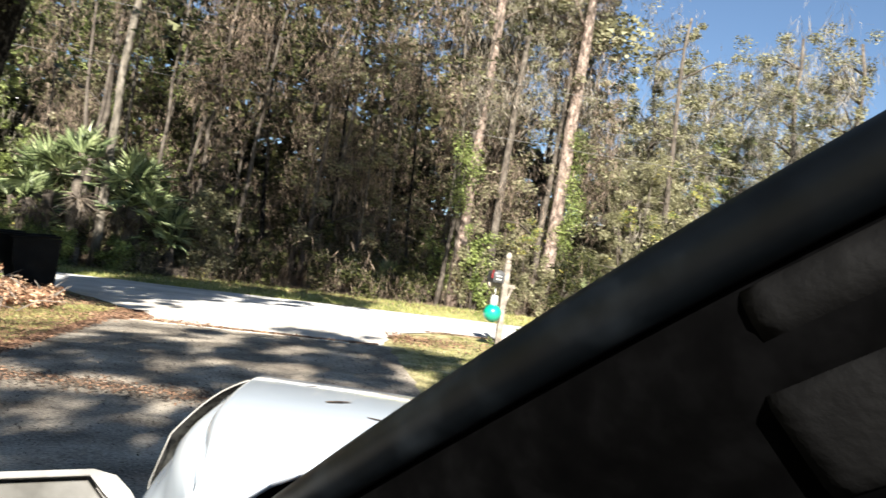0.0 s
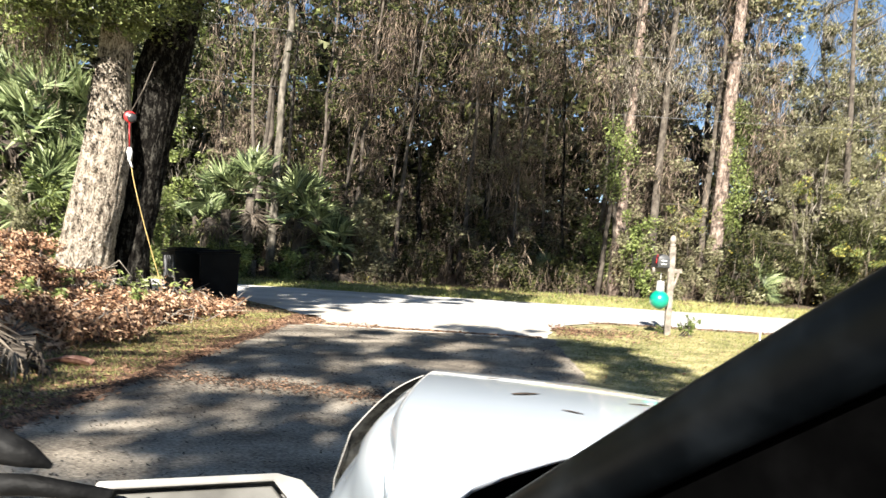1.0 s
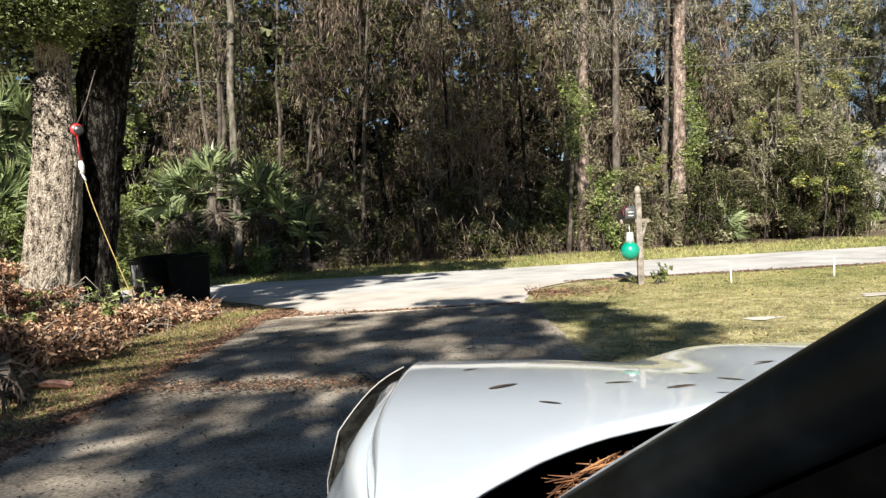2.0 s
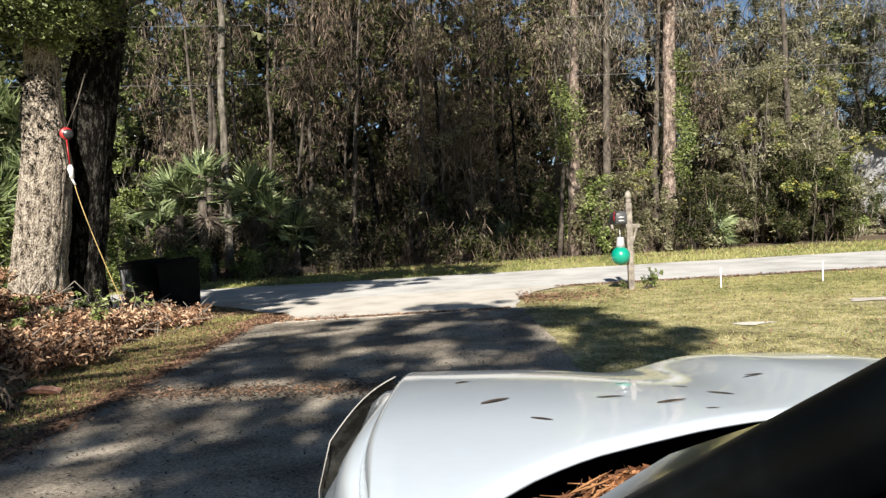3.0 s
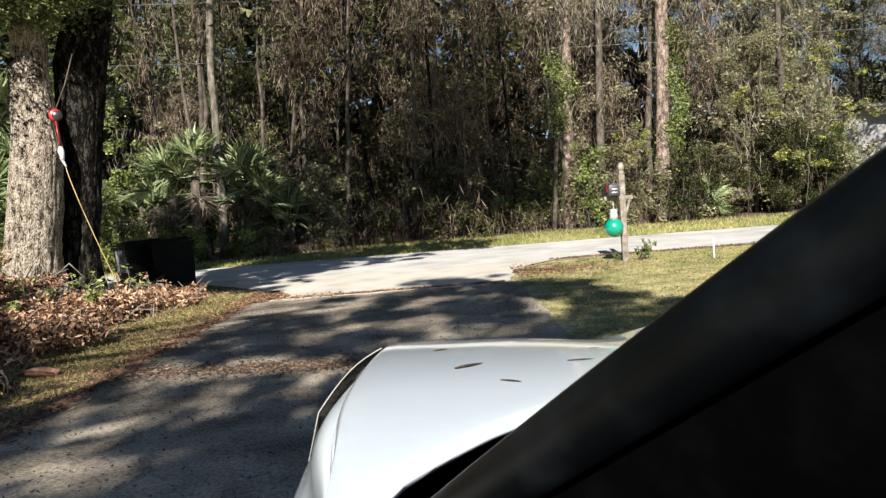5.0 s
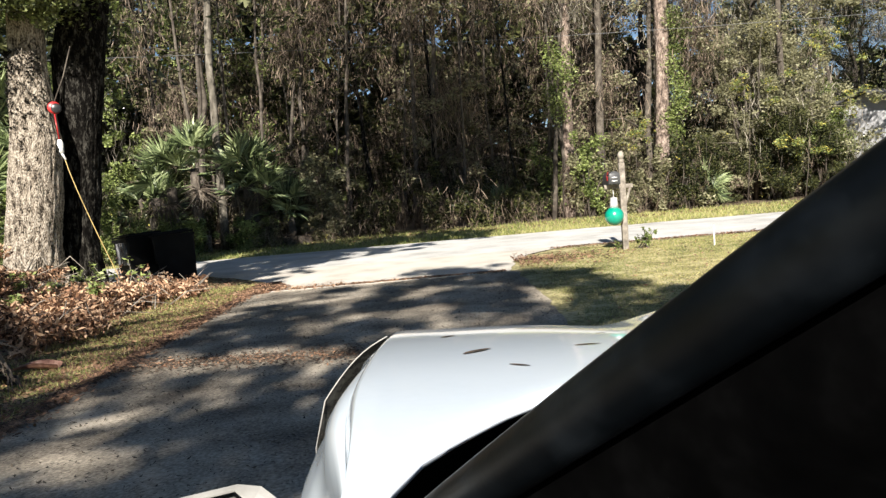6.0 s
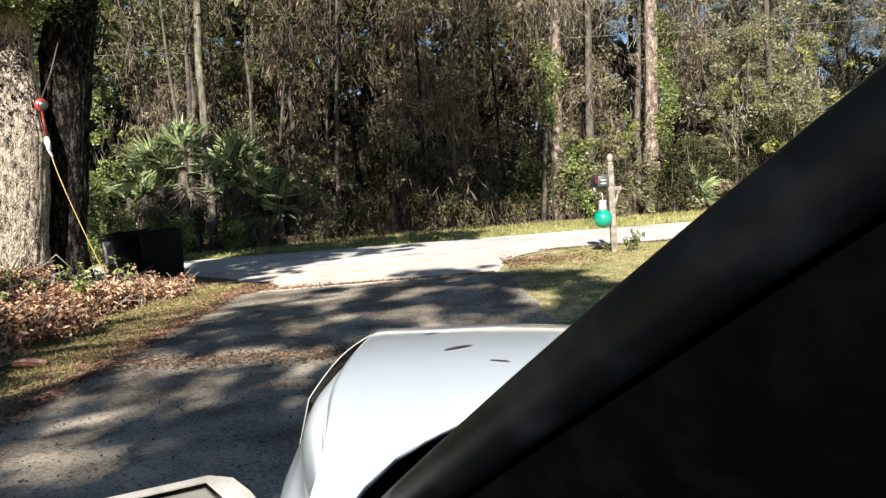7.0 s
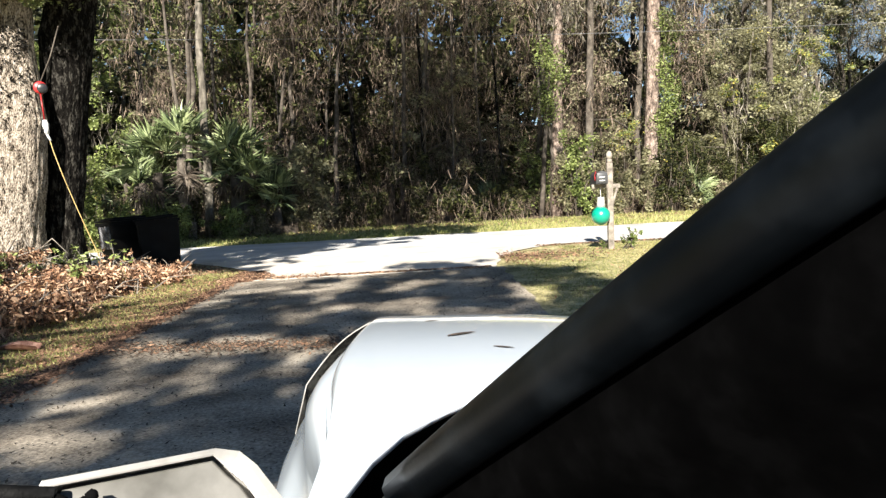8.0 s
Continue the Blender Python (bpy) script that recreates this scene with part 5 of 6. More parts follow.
M_BACKING = material("black_screen_backing", [(0.0004, 0.0004, 0.0004), (0.0006, 0.0006, 0.0007), (0.001, 0.001, 0.0012)], 25, 1.0, 0.0, spec=0.0)
M_MIRROR_SHELL = material("ivory_white_plastic", [(0.20, 0.194, 0.18), (0.285, 0.278, 0.26), (0.36, 0.352, 0.335)], 9, 0.35, 0.03)
M_PLATE = material("grey_ivory_plate", [(0.085, 0.082, 0.072), (0.14, 0.136, 0.122), (0.21, 0.204, 0.186)], 14, 0.45, 0.03)
M_KNUCKLE = material("grey_black_plastic", [(0.002, 0.002, 0.002), (0.005, 0.005, 0.005), (0.016, 0.016, 0.016)], 18, 0.6, 0.3, spec=0.12)
# paler than the black trim, to put sun on it into colour
M_LIT_TRIM = material("lit_inner_trim", [(0.0022, 0.0022, 0.0024), (0.0032, 0.0032, 0.0034), (0.0045, 0.0045, 0.0047)], 40, 0.7, 0.15, spec=0.08)
M_VISOR = material("grey_headlining", [(0.012, 0.012, 0.012), (0.018, 0.018, 0.017), (0.026, 0.026, 0.025)], 30, 0.95, 0.1)

car = new("car")
car.matrix_world = CAR_POSE


def step(a, b, v):
    t = min(1.0, max(0.0, (v - a) / (b - a)))
    return t * t * (3 - 2 * t)


def hood_z(x, y):
    xm = XC - abs(x - XC)
    z = 1.135 - 0.04 * (y - 1) - 0.062 * (y - 1) ** 2 if y > 0.68 else 1.1415
    k = step(0.95, 2.3, y)
    z += -0.016 * k * math.exp(-((xm - 0.46) / 0.15) ** 2) + (0.010 + 0.024 * k) * step(0.50, 0.76, xm)
    if y > 2.28:
        z -= 7.0 * (y - 2.28) ** 2
    return z


REAR = [(-0.16, 0.40), (-0.105, 0.45), (-0.079, 0.515), (-0.031, 0.632), (0.018, 0.715), (0.086, 0.808), (0.159, 0.883), (0.246, 0.946), (0.343, 1.012), (0.425, 1.057), (0.62, 1.13), (0.85, 1.16)]


def swell(y, drop=0.0):
    """How far the shoulder bulges: slim by the door, full towards the nose, fullest along its top."""
    slim = 1 - 0.5 * step(0.06, 0.2, drop) * (1 - step(0.85, 1.5, y))
    return (0.16 + 0.90 * step(0.60, 1.22, y)) * (1 + 0.60 * (1 - step(0.08, 0.25, drop)) * step(1.6, 2.3, y)) * slim


def tuck(x, y):
    """The shoulder draws in towards the door."""
    xm = XC - abs(x - XC)
    d = 0.030 * (1 - step(0.50, 1.05, y)) * (1 - step(-0.118, -0.02, xm))
    return x + d if x < XC else x - d


def hood_rear(x):
    xm = XC - abs(x - XC)
    for (x0, y0), (x1, y1) in zip(REAR, REAR[1:]):
        if xm <= x1:
            return y0 + (y1 - y0) * (xm - x0) / (x1 - x0)
    return REAR[-1][1]


def front_line(x):
    """How far the nose reaches: bowed in plan."""
    return 2.47 - 0.10 * (abs(x - XC) / 0.97) ** 4 - 0.05 * max(0.0, (abs(x - XC) - 0.83) / 0.138) ** 2


def grid(bm, rows):
    vs = [[bm.verts.new(p) for p in row] for row in rows]
    for a, b in zip(vs, vs[1:]):
        for k in range(len(a) - 1):
            bm.faces.new((a[k], a[k + 1], b[k + 1], b[k]))
    return vs


def build_car():
    crease = -0.118
    # hood, with a rolled lip along its rear edge
    xs = [crease + (2 * XC - 2 * crease) * k / 60 for k in range(61)]
    roll = [(-0.031, -0.052), (-0.028, -0.042), (-0.022, -0.026), (-0.012, -0.008), (-0.004, -0.001)]
    rows = []
    for j in range(-2, 34):
        row = []
        for x in xs:
            y0, y1 = hood_rear(x), front_line(x)
            f = max(0, j) / 33
            y = y0 + (y1 - y0) * f
            z = hood_z(x, y)
            if j == -1:
                y, z = y0 - 0.003, z - 0.004
            if j == -2:
                y, z = y0 + 0.010, z - 0.012
            if j == 0:
                z -= 0.002
            row.append((x, y, z))
        y, z = row[0][1], row[0][2]
        wide = swell(y)
        row = [(crease + dx * wide, y, z + dz) for dx, dz in roll] + row + [(2 * XC - crease - dx * wide, y, z + dz) for dx, dz in reversed(roll)]
        rows.append([(tuck(x, y), y, z) for x, y, z in row])
    bm = bmesh.new()
    grid(bm, rows)
    part("hood", bm, M_WHITE_PAINT, car, "glossy white bonnet with a raised centre")
    # fenders: they roll off from the crease to the flank
    off = [(-0.012, -0.064), (-0.026, -0.0545), (-0.0308, -0.0522), (-0.036, -0.0525), (-0.044, -0.054), (-0.052, -0.058), (-0.060, -0.067), (-0.075, -0.09), (-0.105, -0.15), (-0.140, -0.21), (-0.167, -0.27), (-0.195, -0.36), (-0.225, -0.46), (-0.245, -0.58), (-0.25, -0.75), (-0.24, -0.95)]
    for s in (1, -1):
        rows = []
        for j in range(67):
            row = []
            for dx, dz in off:
                y0 = 0.44 - 0.02 * min(1, -dz * 4)
                y1 = front_line(crease) - 0.16 * min(1, -dz / 0.5)
                y = y0 + (y1 - y0) * j / 66
                wide = swell(y, -dz)
                z = hood_z(crease, max(y, 0.5)) if y < 2.28 else hood_z(crease, y)
                x = crease + dx * wide - 0.002
                zz = z + dz
                # wheel arch
                ay, az, ar = 1.62, GROUND + 0.42, 0.50
                if zz < az + ar and abs(y - ay) < ar:
                    lim = az + math.sqrt(max(0, ar * ar - (y - ay) ** 2))
                    zz = max(zz, min(z - 0.2, lim))
                x = tuck(x, y)
                row.append((x if s == 1 else 2 * XC - x, y, zz))
            rows.append(row if s == 1 else list(reversed(row)))
        bm = bmesh.new()
        grid(bm, rows)
        part("fender", bm, M_WHITE_PAINT, car)
    # wrap-round headlamps with a bright rim
    for s in (1, -1):
        def mx(x):
            return x if s == 1 else 2 * XC - x
        rows = []
        for k in range(9):
            f = k / 8
            top = Vector((-0.185 - 0.215 * f, 2.36 - 0.02 * f, 0.955 - 0.20 * f - 0.03 * math.sin(f * math.pi) * -1))
            low = Vector((-0.185 - 0.25 * f, 2.34 + 0.03 * (1 - f), 0.80 - 0.30 * f))
            row = []
            for q in range(5):
                p = top.lerp(low, q / 4) + Vector((-0.02, 0.03, 0.0)) * math.sin(q / 4 * math.pi)
                row.append((mx(p.x), p.y, p.z))
            rows.append(row if s == 1 else list(reversed(row)))
        bm = bmesh.new()
        grid(bm, rows)
        h = part("headlamp", bm, M_LENS, car, "dark wrap-round headlamp lens")
        bm = bmesh.new()
        edge = [Vector(r[0 if s == 1 else -1]) for r in rows]
        edge += [Vector((mx(-0.437), 2.33, 0.60)), Vector((mx(-0.432), 2.31, 0.48))]
        tube(bm, edge, [0.0025] * len(edge), 6)
        part("lamp_rim", bm, M_LAMP_RIM, h, "thin pale rim")
    # bumper and grille
    bm = bmesh.new()
    rows = []
    for k in range(31):
        x = -0.40 + (2 * XC + 0.80) * k / 30
        y = 2.44 - 0.16 * (abs(x - XC) / 1.25) ** 4
        rows.append([(x, y - 0.04, 0.62), (x, y + 0.03, 0.52), (x, y + 0.05, 0.30), (x, y, 0.10), (x, y - 0.08, -0.02)])
    grid(bm, rows)
    part("bumper", bm, M_WHITE_PAINT, car)
    bm = bmesh.new()
    box(bm, 0.30, 1.40, 2.36, 2.40, 0.60, 0.86, 0.02)
    g = part("grille", bm, M_BLACK_TRIM, car)
    for k in range(4):
        bm = bmesh.new()
        box(bm, 0.32, 1.38, 2.40, 2.415, 0.63 + 0.055 * k, 0.645 + 0.055 * k, 0.004)
        part("grille_bar", bm, M_RIM, g)
    # cowl below the windscreen
    rows = []
    for j in range(9):
        row = []
        for k in range(41):
            x = -0.15 + (2 * XC + 0.30) * k / 40
            y1 = hood_rear(x) + 0.05
            y0 = y1 - 0.22 - 0.05 * (1 - (abs(x - XC) / 1.0) ** 2)
            f = j / 8
            row.append((x, y0 + (y1 - y0) * f, 1.100 + 0.006 * math.sin(f * 9) - 0.05 * f))
        rows.append(row)
    bm = bmesh.new()
    grid(bm, rows)
    part("cowl", bm, M_GAP, car, "black plastic cowl panel")
    # added black sheet that stands for the shade under the hood
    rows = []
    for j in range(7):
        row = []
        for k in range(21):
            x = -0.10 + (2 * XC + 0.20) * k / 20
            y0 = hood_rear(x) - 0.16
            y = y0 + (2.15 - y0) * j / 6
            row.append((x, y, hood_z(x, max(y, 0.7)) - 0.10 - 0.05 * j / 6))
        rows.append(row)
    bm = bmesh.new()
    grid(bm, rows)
    part("under_hood_sheet", bm, M_DULL_BLACK, car, "added black sheet for the shade under the bonnet")
    # side panels, doors, roof, tail
    def flank(y, z):
        t = (1.10 - z) / 1.1
        return -0.155 - 0.24 * math.sin(min(1, max(0, t)) * math.pi * 0.55)
    for s in (1, -1):
        def mx(x):
            return x if s == 1 else 2 * XC - x
        for name, ya, yb in (("door", 0.415, -0.75), ("door", -0.76, -1.85), ("side_panel", -1.86, -3.0)):
            rows = []
            for j in range(12):
                y = ya + (yb - ya) * j / 11
                row = []
                for k in range(9):
                    z = 1.095 - 1.15 * k / 8
                    if name == "side_panel":
                        ay, az, ar = -2.3, GROUND + 0.42, 0.5
                        if abs(y - ay) < ar:
                            z = max(z, min(1.0, az + math.sqrt(ar * ar - (y - ay) ** 2)))
                    row.append((mx(flank(y, 1.095 - 1.15 * k / 8)), y, z))
                rows.append(row if s == -1 else list(reversed(row)))
            bm = bmesh.new()
            grid(bm, rows)
            d = part(name, bm, M_WHITE_PAINT, car)
            if name == "door":
                bm = bmesh.new()
                box(bm, mx(-0.335) - 0.015, mx(-0.335) + 0.015, yb + 0.08, yb + 0.26, 0.83, 0.87, 0.008)
                part("door_handle", bm, M_BLACK_TRIM, d)
        # roof rails of the window line
        for name, path in (("roof_rail", [(0.253, 0.0, 1.545), (0.27, -0.4, 1.60), (0.27, -1.6, 1.62), (0.22, -2.6, 1.56)]), ("rear_pillar", [(0.22, -2.6, 1.56), (-0.02, -2.95, 1.10)]), ("door_pillar", [(0.268, -0.76, 1.60), (-0.14, -0.76, 1.10)])):
            bm = bmesh.new()
            tube(bm, [Vector((mx(a), b, c)) for a, b, c in path], [0.035] * len(path), 8)
            part(name, bm, M_BLACK_TRIM, car)
        rows = [[(mx(-0.13), y, 1.10), (mx(0.06), y, 1.35), (mx(0.26), y, 1.58)] for y in (-0.80, -1.8, -2.62)]
        bm = bmesh.new()
        grid(bm, rows)
        part("side_window", bm, M_PANE, car)
    rows = []
    for j in range(14):
        y = 0.03 - 2.68 * j / 13
        rows.append([(0.25 + 1.20 * k / 12, y + 0.10 * math.sin(k / 12 * math.pi) * (1 if j < 2 else 0), 1.545 + 0.06 * math.sin(j / 13 * math.pi) + 0.035 * math.sin(k / 12 * math.pi)) for k in range(13)])
    bm = bmesh.new()
    grid(bm, rows)
    part("roof", bm, M_WHITE_PAINT, car)
    bm = bmesh.new()
    grid(bm, [[(x, y - 0.03, z - 0.035) for x, y, z in r] for r in rows])
    part("headliner", bm, M_VISOR, car, "grey fabric headlining")
    bm = bmesh.new()
    grid(bm, [[(-0.15 + 2.0 * k / 8, -3.0, 1.095), (0.20 + 1.30 * k / 8, -2.66, 1.545)] for k in range(9)])
    part("rear_window", bm, M_PANE, car)
    bm = bmesh.new()
    box(bm, -0.36, 2 * XC + 0.36, -3.08, -2.98, 0.0, 1.09, 0.04)
    part("tailgate", bm, M_WHITE_PAINT, car)
    bm = bmesh.new()
    box(bm, -0.33, 2 * XC + 0.33, -2.95, 2.2, -0.06, 0.02, 0.01)
    part("underbody", bm, M_DULL_BLACK, car)
    # dashboard, firewall and seats close the dark cabin
    bm = bmesh.new()
    box(bm, -0.10, 2 * XC + 0.10, 0.12, 0.52, 0.6, 1.075, 0.05)
    part("dashboard", bm, M_DULL_BLACK, car, "matt black dashboard")
    for x in (0.30, 1.10):
        bm = bmesh.new()
        box(bm, x - 0.05, x + 0.45, -0.75, -0.25, 0.35, 0.62, 0.06)
        box(bm, x - 0.05, x + 0.45, -0.92, -0.72, 0.45, 1.25, 0.06)
        part("seat", bm, M_DULL_BLACK, car)
    # wheels
    for x in (-0.30, 2 * XC + 0.30):
        for y in (1.62, -2.3):
            bm = bmesh.new()
            prof = [(0.28, 0.11), (0.38, 0.12), (0.41, 0.09), (0.42, 0.0), (0.41, -0.09), (0.38, -0.12), (0.28, -0.11)]
            rings = [[bm.verts.new((x + w, y + r * math.cos(a), GROUND + 0.42 + r * math.sin(a))) for r, w in prof] for a in np.linspace(0, 2 * math.pi, 33)[:-1]]
            for i in range(32):
                p0, p1 = rings[i], rings[(i + 1) % 32]
                for k in range(len(prof) - 1):
                    bm.faces.new((p0[k], p0[k + 1], p1[k + 1], p1[k]))
            w = new("wheel")
            w.parent = car
            part("tyre", bm, M_TYRE, w)
            bm = bmesh.new()
            bmesh.ops.create_cone(bm, segments=32, radius1=0.285, radius2=0.25, depth=0.16, cap_ends=True, matrix=pose(x, y, GROUND + 0.42, 0, 90 if x > 0 else -90, 0))
            part("rim", bm, M_RIM, w)


build_car()


# ---- windscreen pillar, screen and backing ----
FOOT = Vector((-0.0166, 0.4208, 1.1944))
RISE = Vector((0.1966, -0.4543, 0.3252))
BOW = Vector((-0.0236, 0.1388, -0.0830))


def build_screen():
    def station(u):
        """A place on the pillar's outer edge, and the ways inward across it and out of it."""
        k = min(u, 1.0)
        d = RISE + BOW * 2 * k
        q = FOOT + RISE * k + BOW * k * k + d * (u - k)
        d.normalize()
        v = (q - Vector((0.0, -0.04, 1.39))).normalized()
        e1 = v.cross(d).normalized()
        e2 = d.cross(e1)
        return q, e1, e2 if e2.dot(v) < 0 else -e2

    def extrude(name, prof, s0, s1, mat, label="", mirror=False, n=24):
        rows = []
        for j in range(n + 1):
            q, e1, e2 = station(s0 + (s1 - s0) * j / n)
            row = []
            for a, b in prof:
                p = q + e1 * a + e2 * b
                row.append((2 * XC - p.x if mirror else p.x, p.y, p.z))
            rows.append(row)
        bm = bmesh.new()
        grid(bm, [r + [r[0]] for r in rows])
        bmesh.ops.remove_doubles(bm, verts=bm.verts, dist=1e-6)
        bmesh.ops.holes_fill(bm, edges=[e for e in bm.edges if e.is_boundary])
        bmesh.ops.recalc_face_normals(bm, faces=bm.faces)
        return part(name, bm, mat, car, label)

    seal = [(0.0, -0.012), (0.001, -0.004), (0.006, 0.003), (0.014, 0.005), (0.024, 0.004), (0.030, 0.0), (0.032, -0.01), (0.030, -0.03), (0.004, -0.03)]
    # the pillar body's shade is in its near-zero black
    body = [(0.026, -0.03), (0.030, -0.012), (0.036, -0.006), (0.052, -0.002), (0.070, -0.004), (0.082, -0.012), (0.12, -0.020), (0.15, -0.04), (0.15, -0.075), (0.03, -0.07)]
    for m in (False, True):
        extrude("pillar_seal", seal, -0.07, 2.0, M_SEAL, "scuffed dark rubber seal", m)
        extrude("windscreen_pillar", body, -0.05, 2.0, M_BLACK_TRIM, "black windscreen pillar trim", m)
        # paler strips added on the pillar and inner trim where sun catches them
        extrude("lit_pillar_strip", [(0.030, -0.016), (0.036, -0.005), (0.040, -0.002), (0.048, 0.0), (0.056, -0.002), (0.062, -0.014)], 0.88, 1.7, M_LIT_TRIM, "grey strip for sun on the pillar trim", m)
        extrude("lit_trim_strip", [(0.070, -0.022), (0.075, -0.008), (0.081, -0.005), (0.115, -0.012), (0.122, -0.017), (0.128, -0.032)], 0.84, 1.7, M_LIT_TRIM, "grey strip for sun on the inner trim", m)
    # screen glass and a black backing, lofted from the cowl to the roof
    # the backing is added to keep the view through the glass black
    for name, inset, mat, text in (("windscreen", 0.0, M_PANE, "dark windscreen"), ("screen_backing", 0.03, M_BACKING, "added black backing that hides the view through the windscreen")):
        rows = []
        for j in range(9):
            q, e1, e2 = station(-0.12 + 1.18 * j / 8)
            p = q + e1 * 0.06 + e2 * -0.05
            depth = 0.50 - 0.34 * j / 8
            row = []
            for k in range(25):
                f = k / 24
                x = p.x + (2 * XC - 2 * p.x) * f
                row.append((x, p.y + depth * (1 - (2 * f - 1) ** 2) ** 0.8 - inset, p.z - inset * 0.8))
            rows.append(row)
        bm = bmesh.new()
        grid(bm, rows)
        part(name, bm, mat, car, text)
    # the glass runs on past the pillar to its bonded edge
    rows = []
    for j in range(25):
        u = -0.05 + 0.75 * j / 24
        q, e1, e2 = station(u)
        near = q + e1 * 0.010 + e2 * -0.014
        brink = Vector((-0.0406, 0.5199, 1.1208)) + Vector((0.1672, -0.3050, 0.2924)) * u + Vector((0.0808, 0.2436, -0.1081)) * u * u - e1 * 0.0015
        rows.append([near.lerp(brink, k / 6) for k in range(7)])
    bm = bmesh.new()
    grid(bm, rows)
    part("windscreen_edge", bm, M_PANE, car, "glossy dark edge of the windscreen")
    # folded sun visor under the headlining
    bm = bmesh.new()
    box(bm, -0.20, 0.20, -0.012, 0.012, -0.07, 0.07, 0.01)
    vz = part("sun_visor", bm, M_VISOR, car, "dark grey sun visor")
    vz.matrix_local = pose(0.46, 0.10, 1.455, 28, 0, 0)


build_screen()


# ---- door mirror without its glass ----
def build_mirror():
    root = new("door_mirror")
    root.parent = car
    root["label"] = "white door mirror shell with its glass missing"
    # outline of the shell's rim, seen from the cabin
    rim = [Vector(p) for p in ((-0.300, 0.520, 1.151), (-0.235, 0.560, 1.150), (-0.185, 0.592, 1.149), (-0.166, 0.600, 1.143), (-0.150, 0.595, 1.132), (-0.105, 0.560, 1.093), (-0.085, 0.530, 1.055), (-0.10, 0.50, 0.99), (-0.19, 0.50, 0.965), (-0.28, 0.49, 0.98), (-0.318, 0.490, 1.04), (-0.318, 0.500, 1.11))]
    c = sum(rim, Vector()) / len(rim)
    ahead = Vector((-0.02, 0.09, -0.035))
    n = len(rim)
    layers = []

    def inset(q, scale):
        """The rim is broad on the side that faces the door."""
        return 1 - (1 - scale) * (2.6 if q.x > -0.17 else 1.0)

    for scale, push in ((0.925, -0.002), (0.94, -0.010), (0.975, -0.012), (1.0, -0.003), (1.0, 0.15), (0.93, 0.6), (0.70, 0.95), (0.35, 1.08)):
        layers.append([c + (p - c) * (inset(p, scale) if push < 0.1 else scale) + ahead * push for p in rim])
    bm = bmesh.new()
    vs = [[bm.verts.new(p) for p in row] for row in layers]
    for a, b in zip(vs, vs[1:]):
        for k in range(n):
            bm.faces.new((a[k], a[(k + 1) % n], b[(k + 1) % n], b[k]))
    bm.faces.new(vs[-1])
    inner = [bm.verts.new(c + (p - c) * inset(p, 0.92) + ahead * 0.35) for p in rim]
    for k in range(n):
        bm.faces.new((inner[k], inner[(k + 1) % n], vs[0][(k + 1) % n], vs[0][k]))
    bm.faces.new(inner)
    bmesh.ops.recalc_face_normals(bm, faces=bm.faces)
    part("shell", bm, M_MIRROR_SHELL, root, smooth=False)
    bm = bmesh.new()
    a = [bm.verts.new(c + (p - c) * (inset(p, 0.925) - 0.07) + ahead * 0.05) for p in rim]
    b = [bm.verts.new(c + (p - c) * (inset(p, 0.925) - 0.05) + ahead * 0.07) for p in rim]
    e = [bm.verts.new(c + (p - c) * (inset(p, 0.925) - 0.045) + ahead * 0.20) for p in rim]
    hub = bm.verts.new(c + ahead * 0.05)
    for k in range(n):
        m = (k + 1) % n
        bm.faces.new((hub, a[k], a[m]))
        bm.faces.new((a[k], b[k], b[m], a[m]))
        bm.faces.new((b[k], e[k], e[m], b[m]))
    bmesh.ops.recalc_face_normals(bm, faces=bm.faces)
    part("backing_plate", bm, M_PLATE, root, "grey-ivory backing plate")
    r = np.random.default_rng(5)
    bm = bmesh.new()
    for k in range(26):
        q = Vector((-0.280 + r.normal() * 0.014, 0.512 + r.normal() * 0.006, 1.132 + min(0.008, r.normal() * 0.006)))
        bmesh.ops.create_icosphere(bm, subdivisions=1, radius=r.uniform(0.003, 0.007), matrix=Matrix.Translation(q))
    o = part("foam_crumb", bm, M_DULL_BLACK, root, "crumbling black foam")
    o["kind"] = "stuff"
    bm = bmesh.new()
    tube(bm, [Vector((-0.60, 0.50, 1.10)), Vector((-0.42, 0.50, 1.142)), Vector((-0.34, 0.50, 1.150)), Vector((-0.285, 0.51, 1.145))], [0.011, 0.010, 0.008, 0.005], 8)
    part("bracket", bm, M_KNUCKLE, root, "black bent bracket")
    bm = bmesh.new()
    tube(bm, [Vector((-0.60, 0.50, 1.185)), Vector((-0.46, 0.50, 1.184)), Vector((-0.38, 0.50, 1.178)), Vector((-0.345, 0.50, 1.171)), Vector((-0.326, 0.50, 1.165))], [0.022, 0.020, 0.015, 0.009, 0.002], 12)
    part("knuckle", bm, M_KNUCKLE, root, "rounded black plastic knuckle")
    bm = bmesh.new()
    tube(bm, [Vector((-0.12, 0.55, 1.06)), Vector((-0.15, 0.46, 1.02)), Vector((-0.2, 0.40, 0.98))], [0.035, 0.04, 0.03], 10)
    part("mount", bm, M_BLACK_TRIM, root)


build_mirror()
tagged(car, "white car parked on the driveway, littered with leaves", "car")


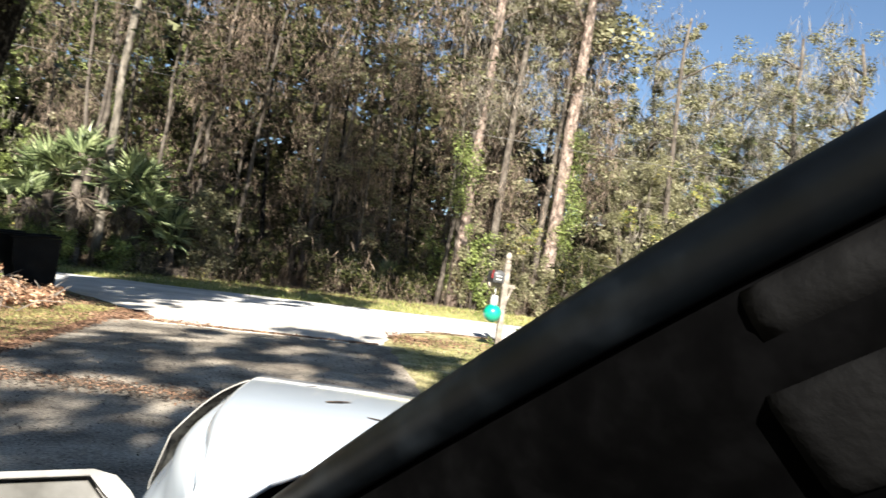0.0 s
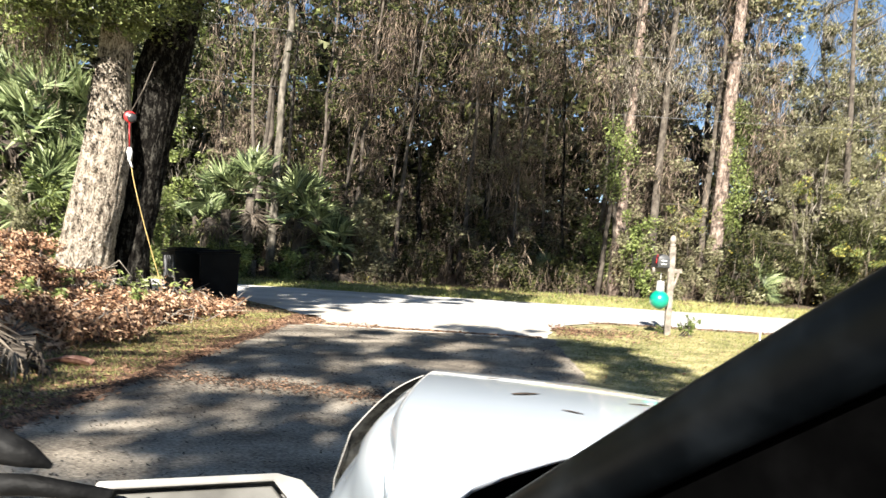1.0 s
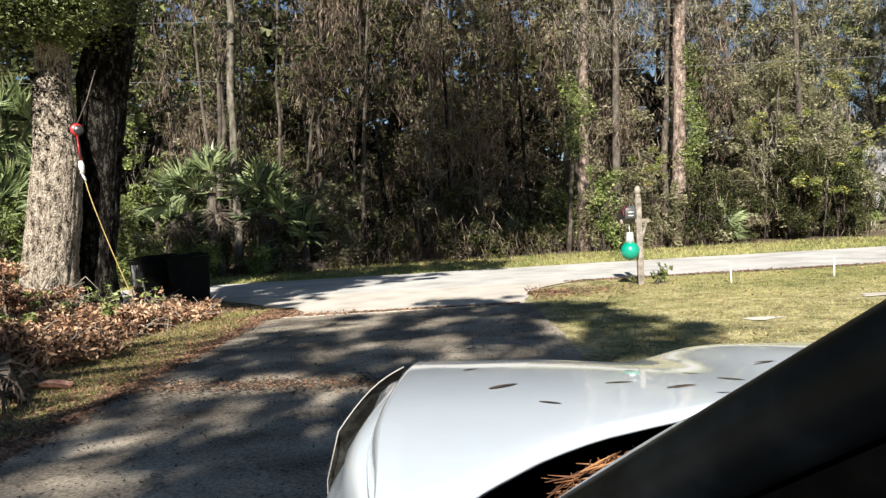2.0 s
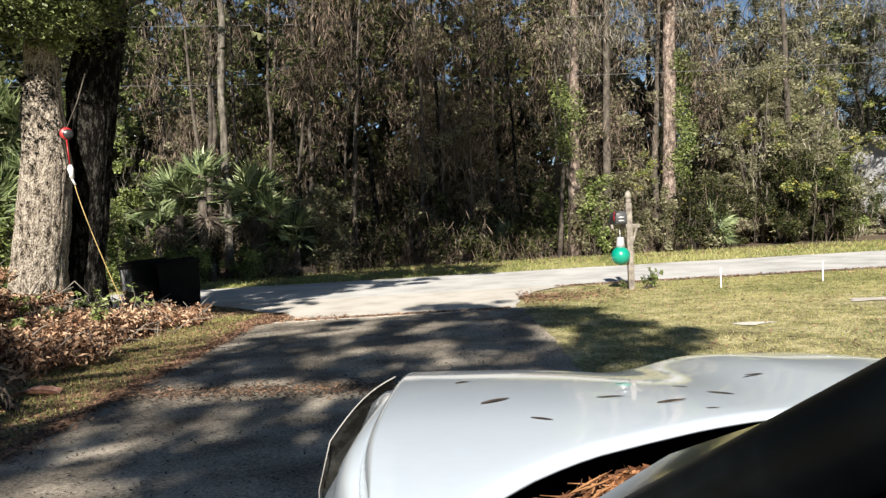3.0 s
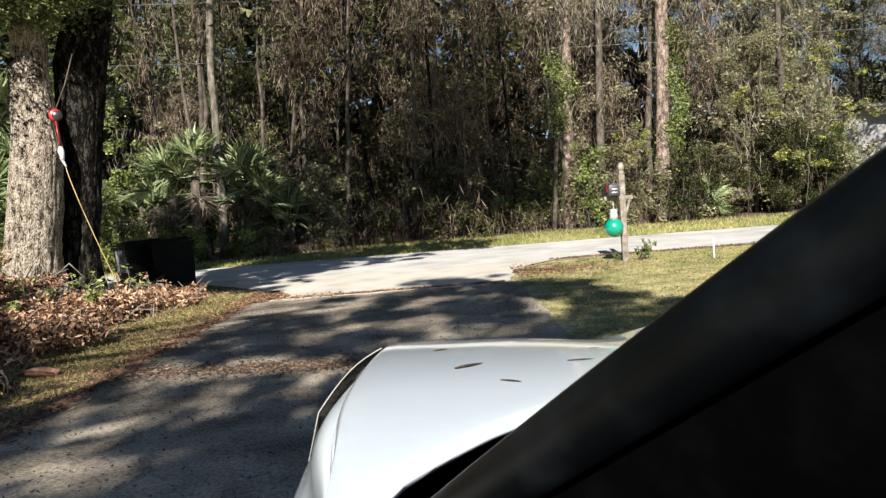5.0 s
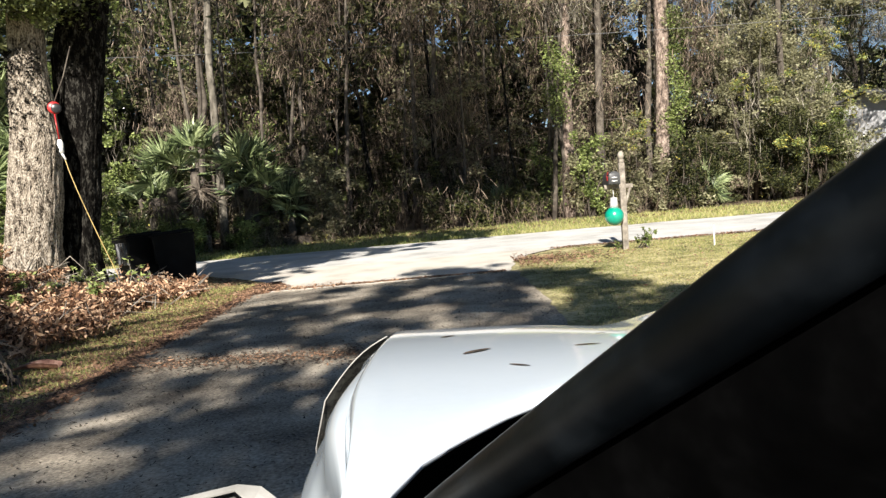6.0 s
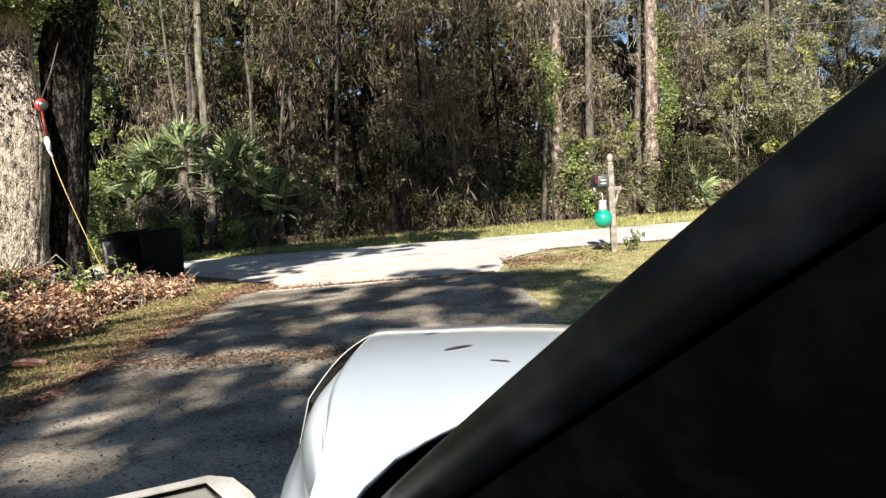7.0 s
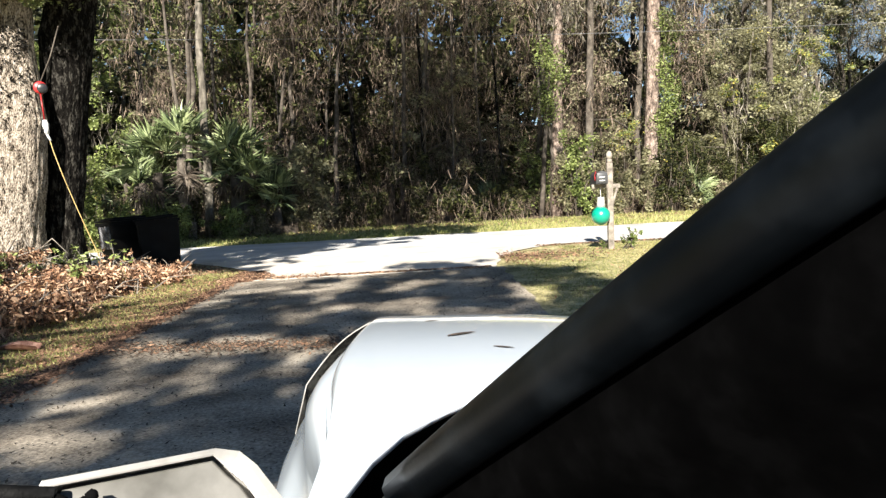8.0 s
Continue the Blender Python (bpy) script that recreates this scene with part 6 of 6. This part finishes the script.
# ---- leaves on the bonnet and needles in the cowl ----
def bonnet_leaf(x, y, length, turn, curl, mat, wide=0.16, label="dry brown oak leaf lying on the bonnet"):
    verts, faces = [], []
    n = 7
    for j in range(n + 1):
        f = j / n
        w = wide * length * math.sin(math.pi * min(1, f * 0.94 + 0.06)) ** 0.8 + 0.0008
        z = curl * length * (2 * f - 1) ** 2
        verts += [(length * (f - 0.5), -w, z + w * 0.2), (length * (f - 0.5), 0, z), (length * (f - 0.5), w, z + w * 0.2)]
    for j in range(n):
        a = 3 * j
        faces += [(a, a + 1, a + 4, a + 3), (a + 1, a + 2, a + 5, a + 4)]
    ob = mesh_object("fallen_leaf", verts, faces, mat, smooth=True)
    e = 0.01
    slope = math.degrees(math.atan((hood_z(x, y + e) - hood_z(x, y - e)) / (2 * e)))
    ob.matrix_world = CAR_POSE @ pose(x, y, hood_z(x, y) + 0.0010, slope, 0, 0) @ pose(0, 0, 0, 0, 0, turn)
    return tagged(ob, label, "leaf", "leaves on the bonnet")


M_LEAF_DRY = material("dry_bonnet_leaf", [(0.03, 0.022, 0.018), (0.07, 0.05, 0.038), (0.14, 0.10, 0.075)], 40, 0.7, 0.3)
for x, y, ln, turn in ((0.014, 1.539, 0.055, 56), (0.064, 1.243, 0.077, 48), (0.121, 1.075, 0.038, -36), (0.265, 1.261, 0.052, 10), (0.355, 1.204, 0.067, 30), (0.43, 1.40, 0.034, -45), (0.467, 1.289, 0.055, -52), (0.397, 1.132, 0.022, 0), (0.618, 1.493, 0.072, 25), (0.33, 1.46, 0.026, 20), (0.86, 2.05, 0.05, 10), (1.02, 2.15, 0.04, 20)):
    bonnet_leaf(x, y, ln, turn, 0.008, M_LEAF_DRY, 0.10)


def cowl_litter():
    r = np.random.default_rng(15)
    M_NEEDLE = material("rust_pine_needles", [(0.09, 0.035, 0.014), (0.22, 0.09, 0.034), (0.40, 0.20, 0.085)], 20, 0.7, island=0.5)
    root = new("pine_needle_litter")
    root.matrix_world = CAR_POSE
    verts, faces = [], []
    for k in range(150):
        f = r.random()
        x = 0.05 + 0.17 * f
        y = hood_rear(x) - 0.080 + r.normal() * 0.018
        c = Vector((x, y, 1.104 + 0.034 * math.exp(-((f - 0.45) / 0.25) ** 2) * r.random()))
        a = math.atan2(0.5, 0.55) + r.normal() * 0.35
        d = Vector((math.cos(a), math.sin(a), r.normal() * 0.10)) * r.uniform(0.02, 0.05)
        o = Vector((-math.sin(a), math.cos(a), 0)) * 0.0011
        i = len(verts)
        verts += [c - d - o, c - d + o, c + d + o * 0.5, c + d - o * 0.5, c + Vector((0, 0, 0.0015))]
        faces += [(i, i + 1, i + 4), (i + 1, i + 2, i + 4), (i + 2, i + 3, i + 4), (i + 3, i, i + 4)]
    mesh_object("needles", verts, faces, M_NEEDLE, root)["kind"] = "stuff"
    ob = leaf_cloud("leaf_scraps", r, [(np.array((0.17 + 0.02 * k, hood_rear(0.17 + 0.02 * k) - 0.08, 1.118)), np.array((0.03, 0.02, 0.012)), 1.0) for k in range(3)], 300, 0.011, M_NEEDLE, root, corners=4)
    ob["kind"] = "stuff"
    tagged(root, "rust-coloured pine needles and scraps caught in the cowl", "pine needles")


cowl_litter()
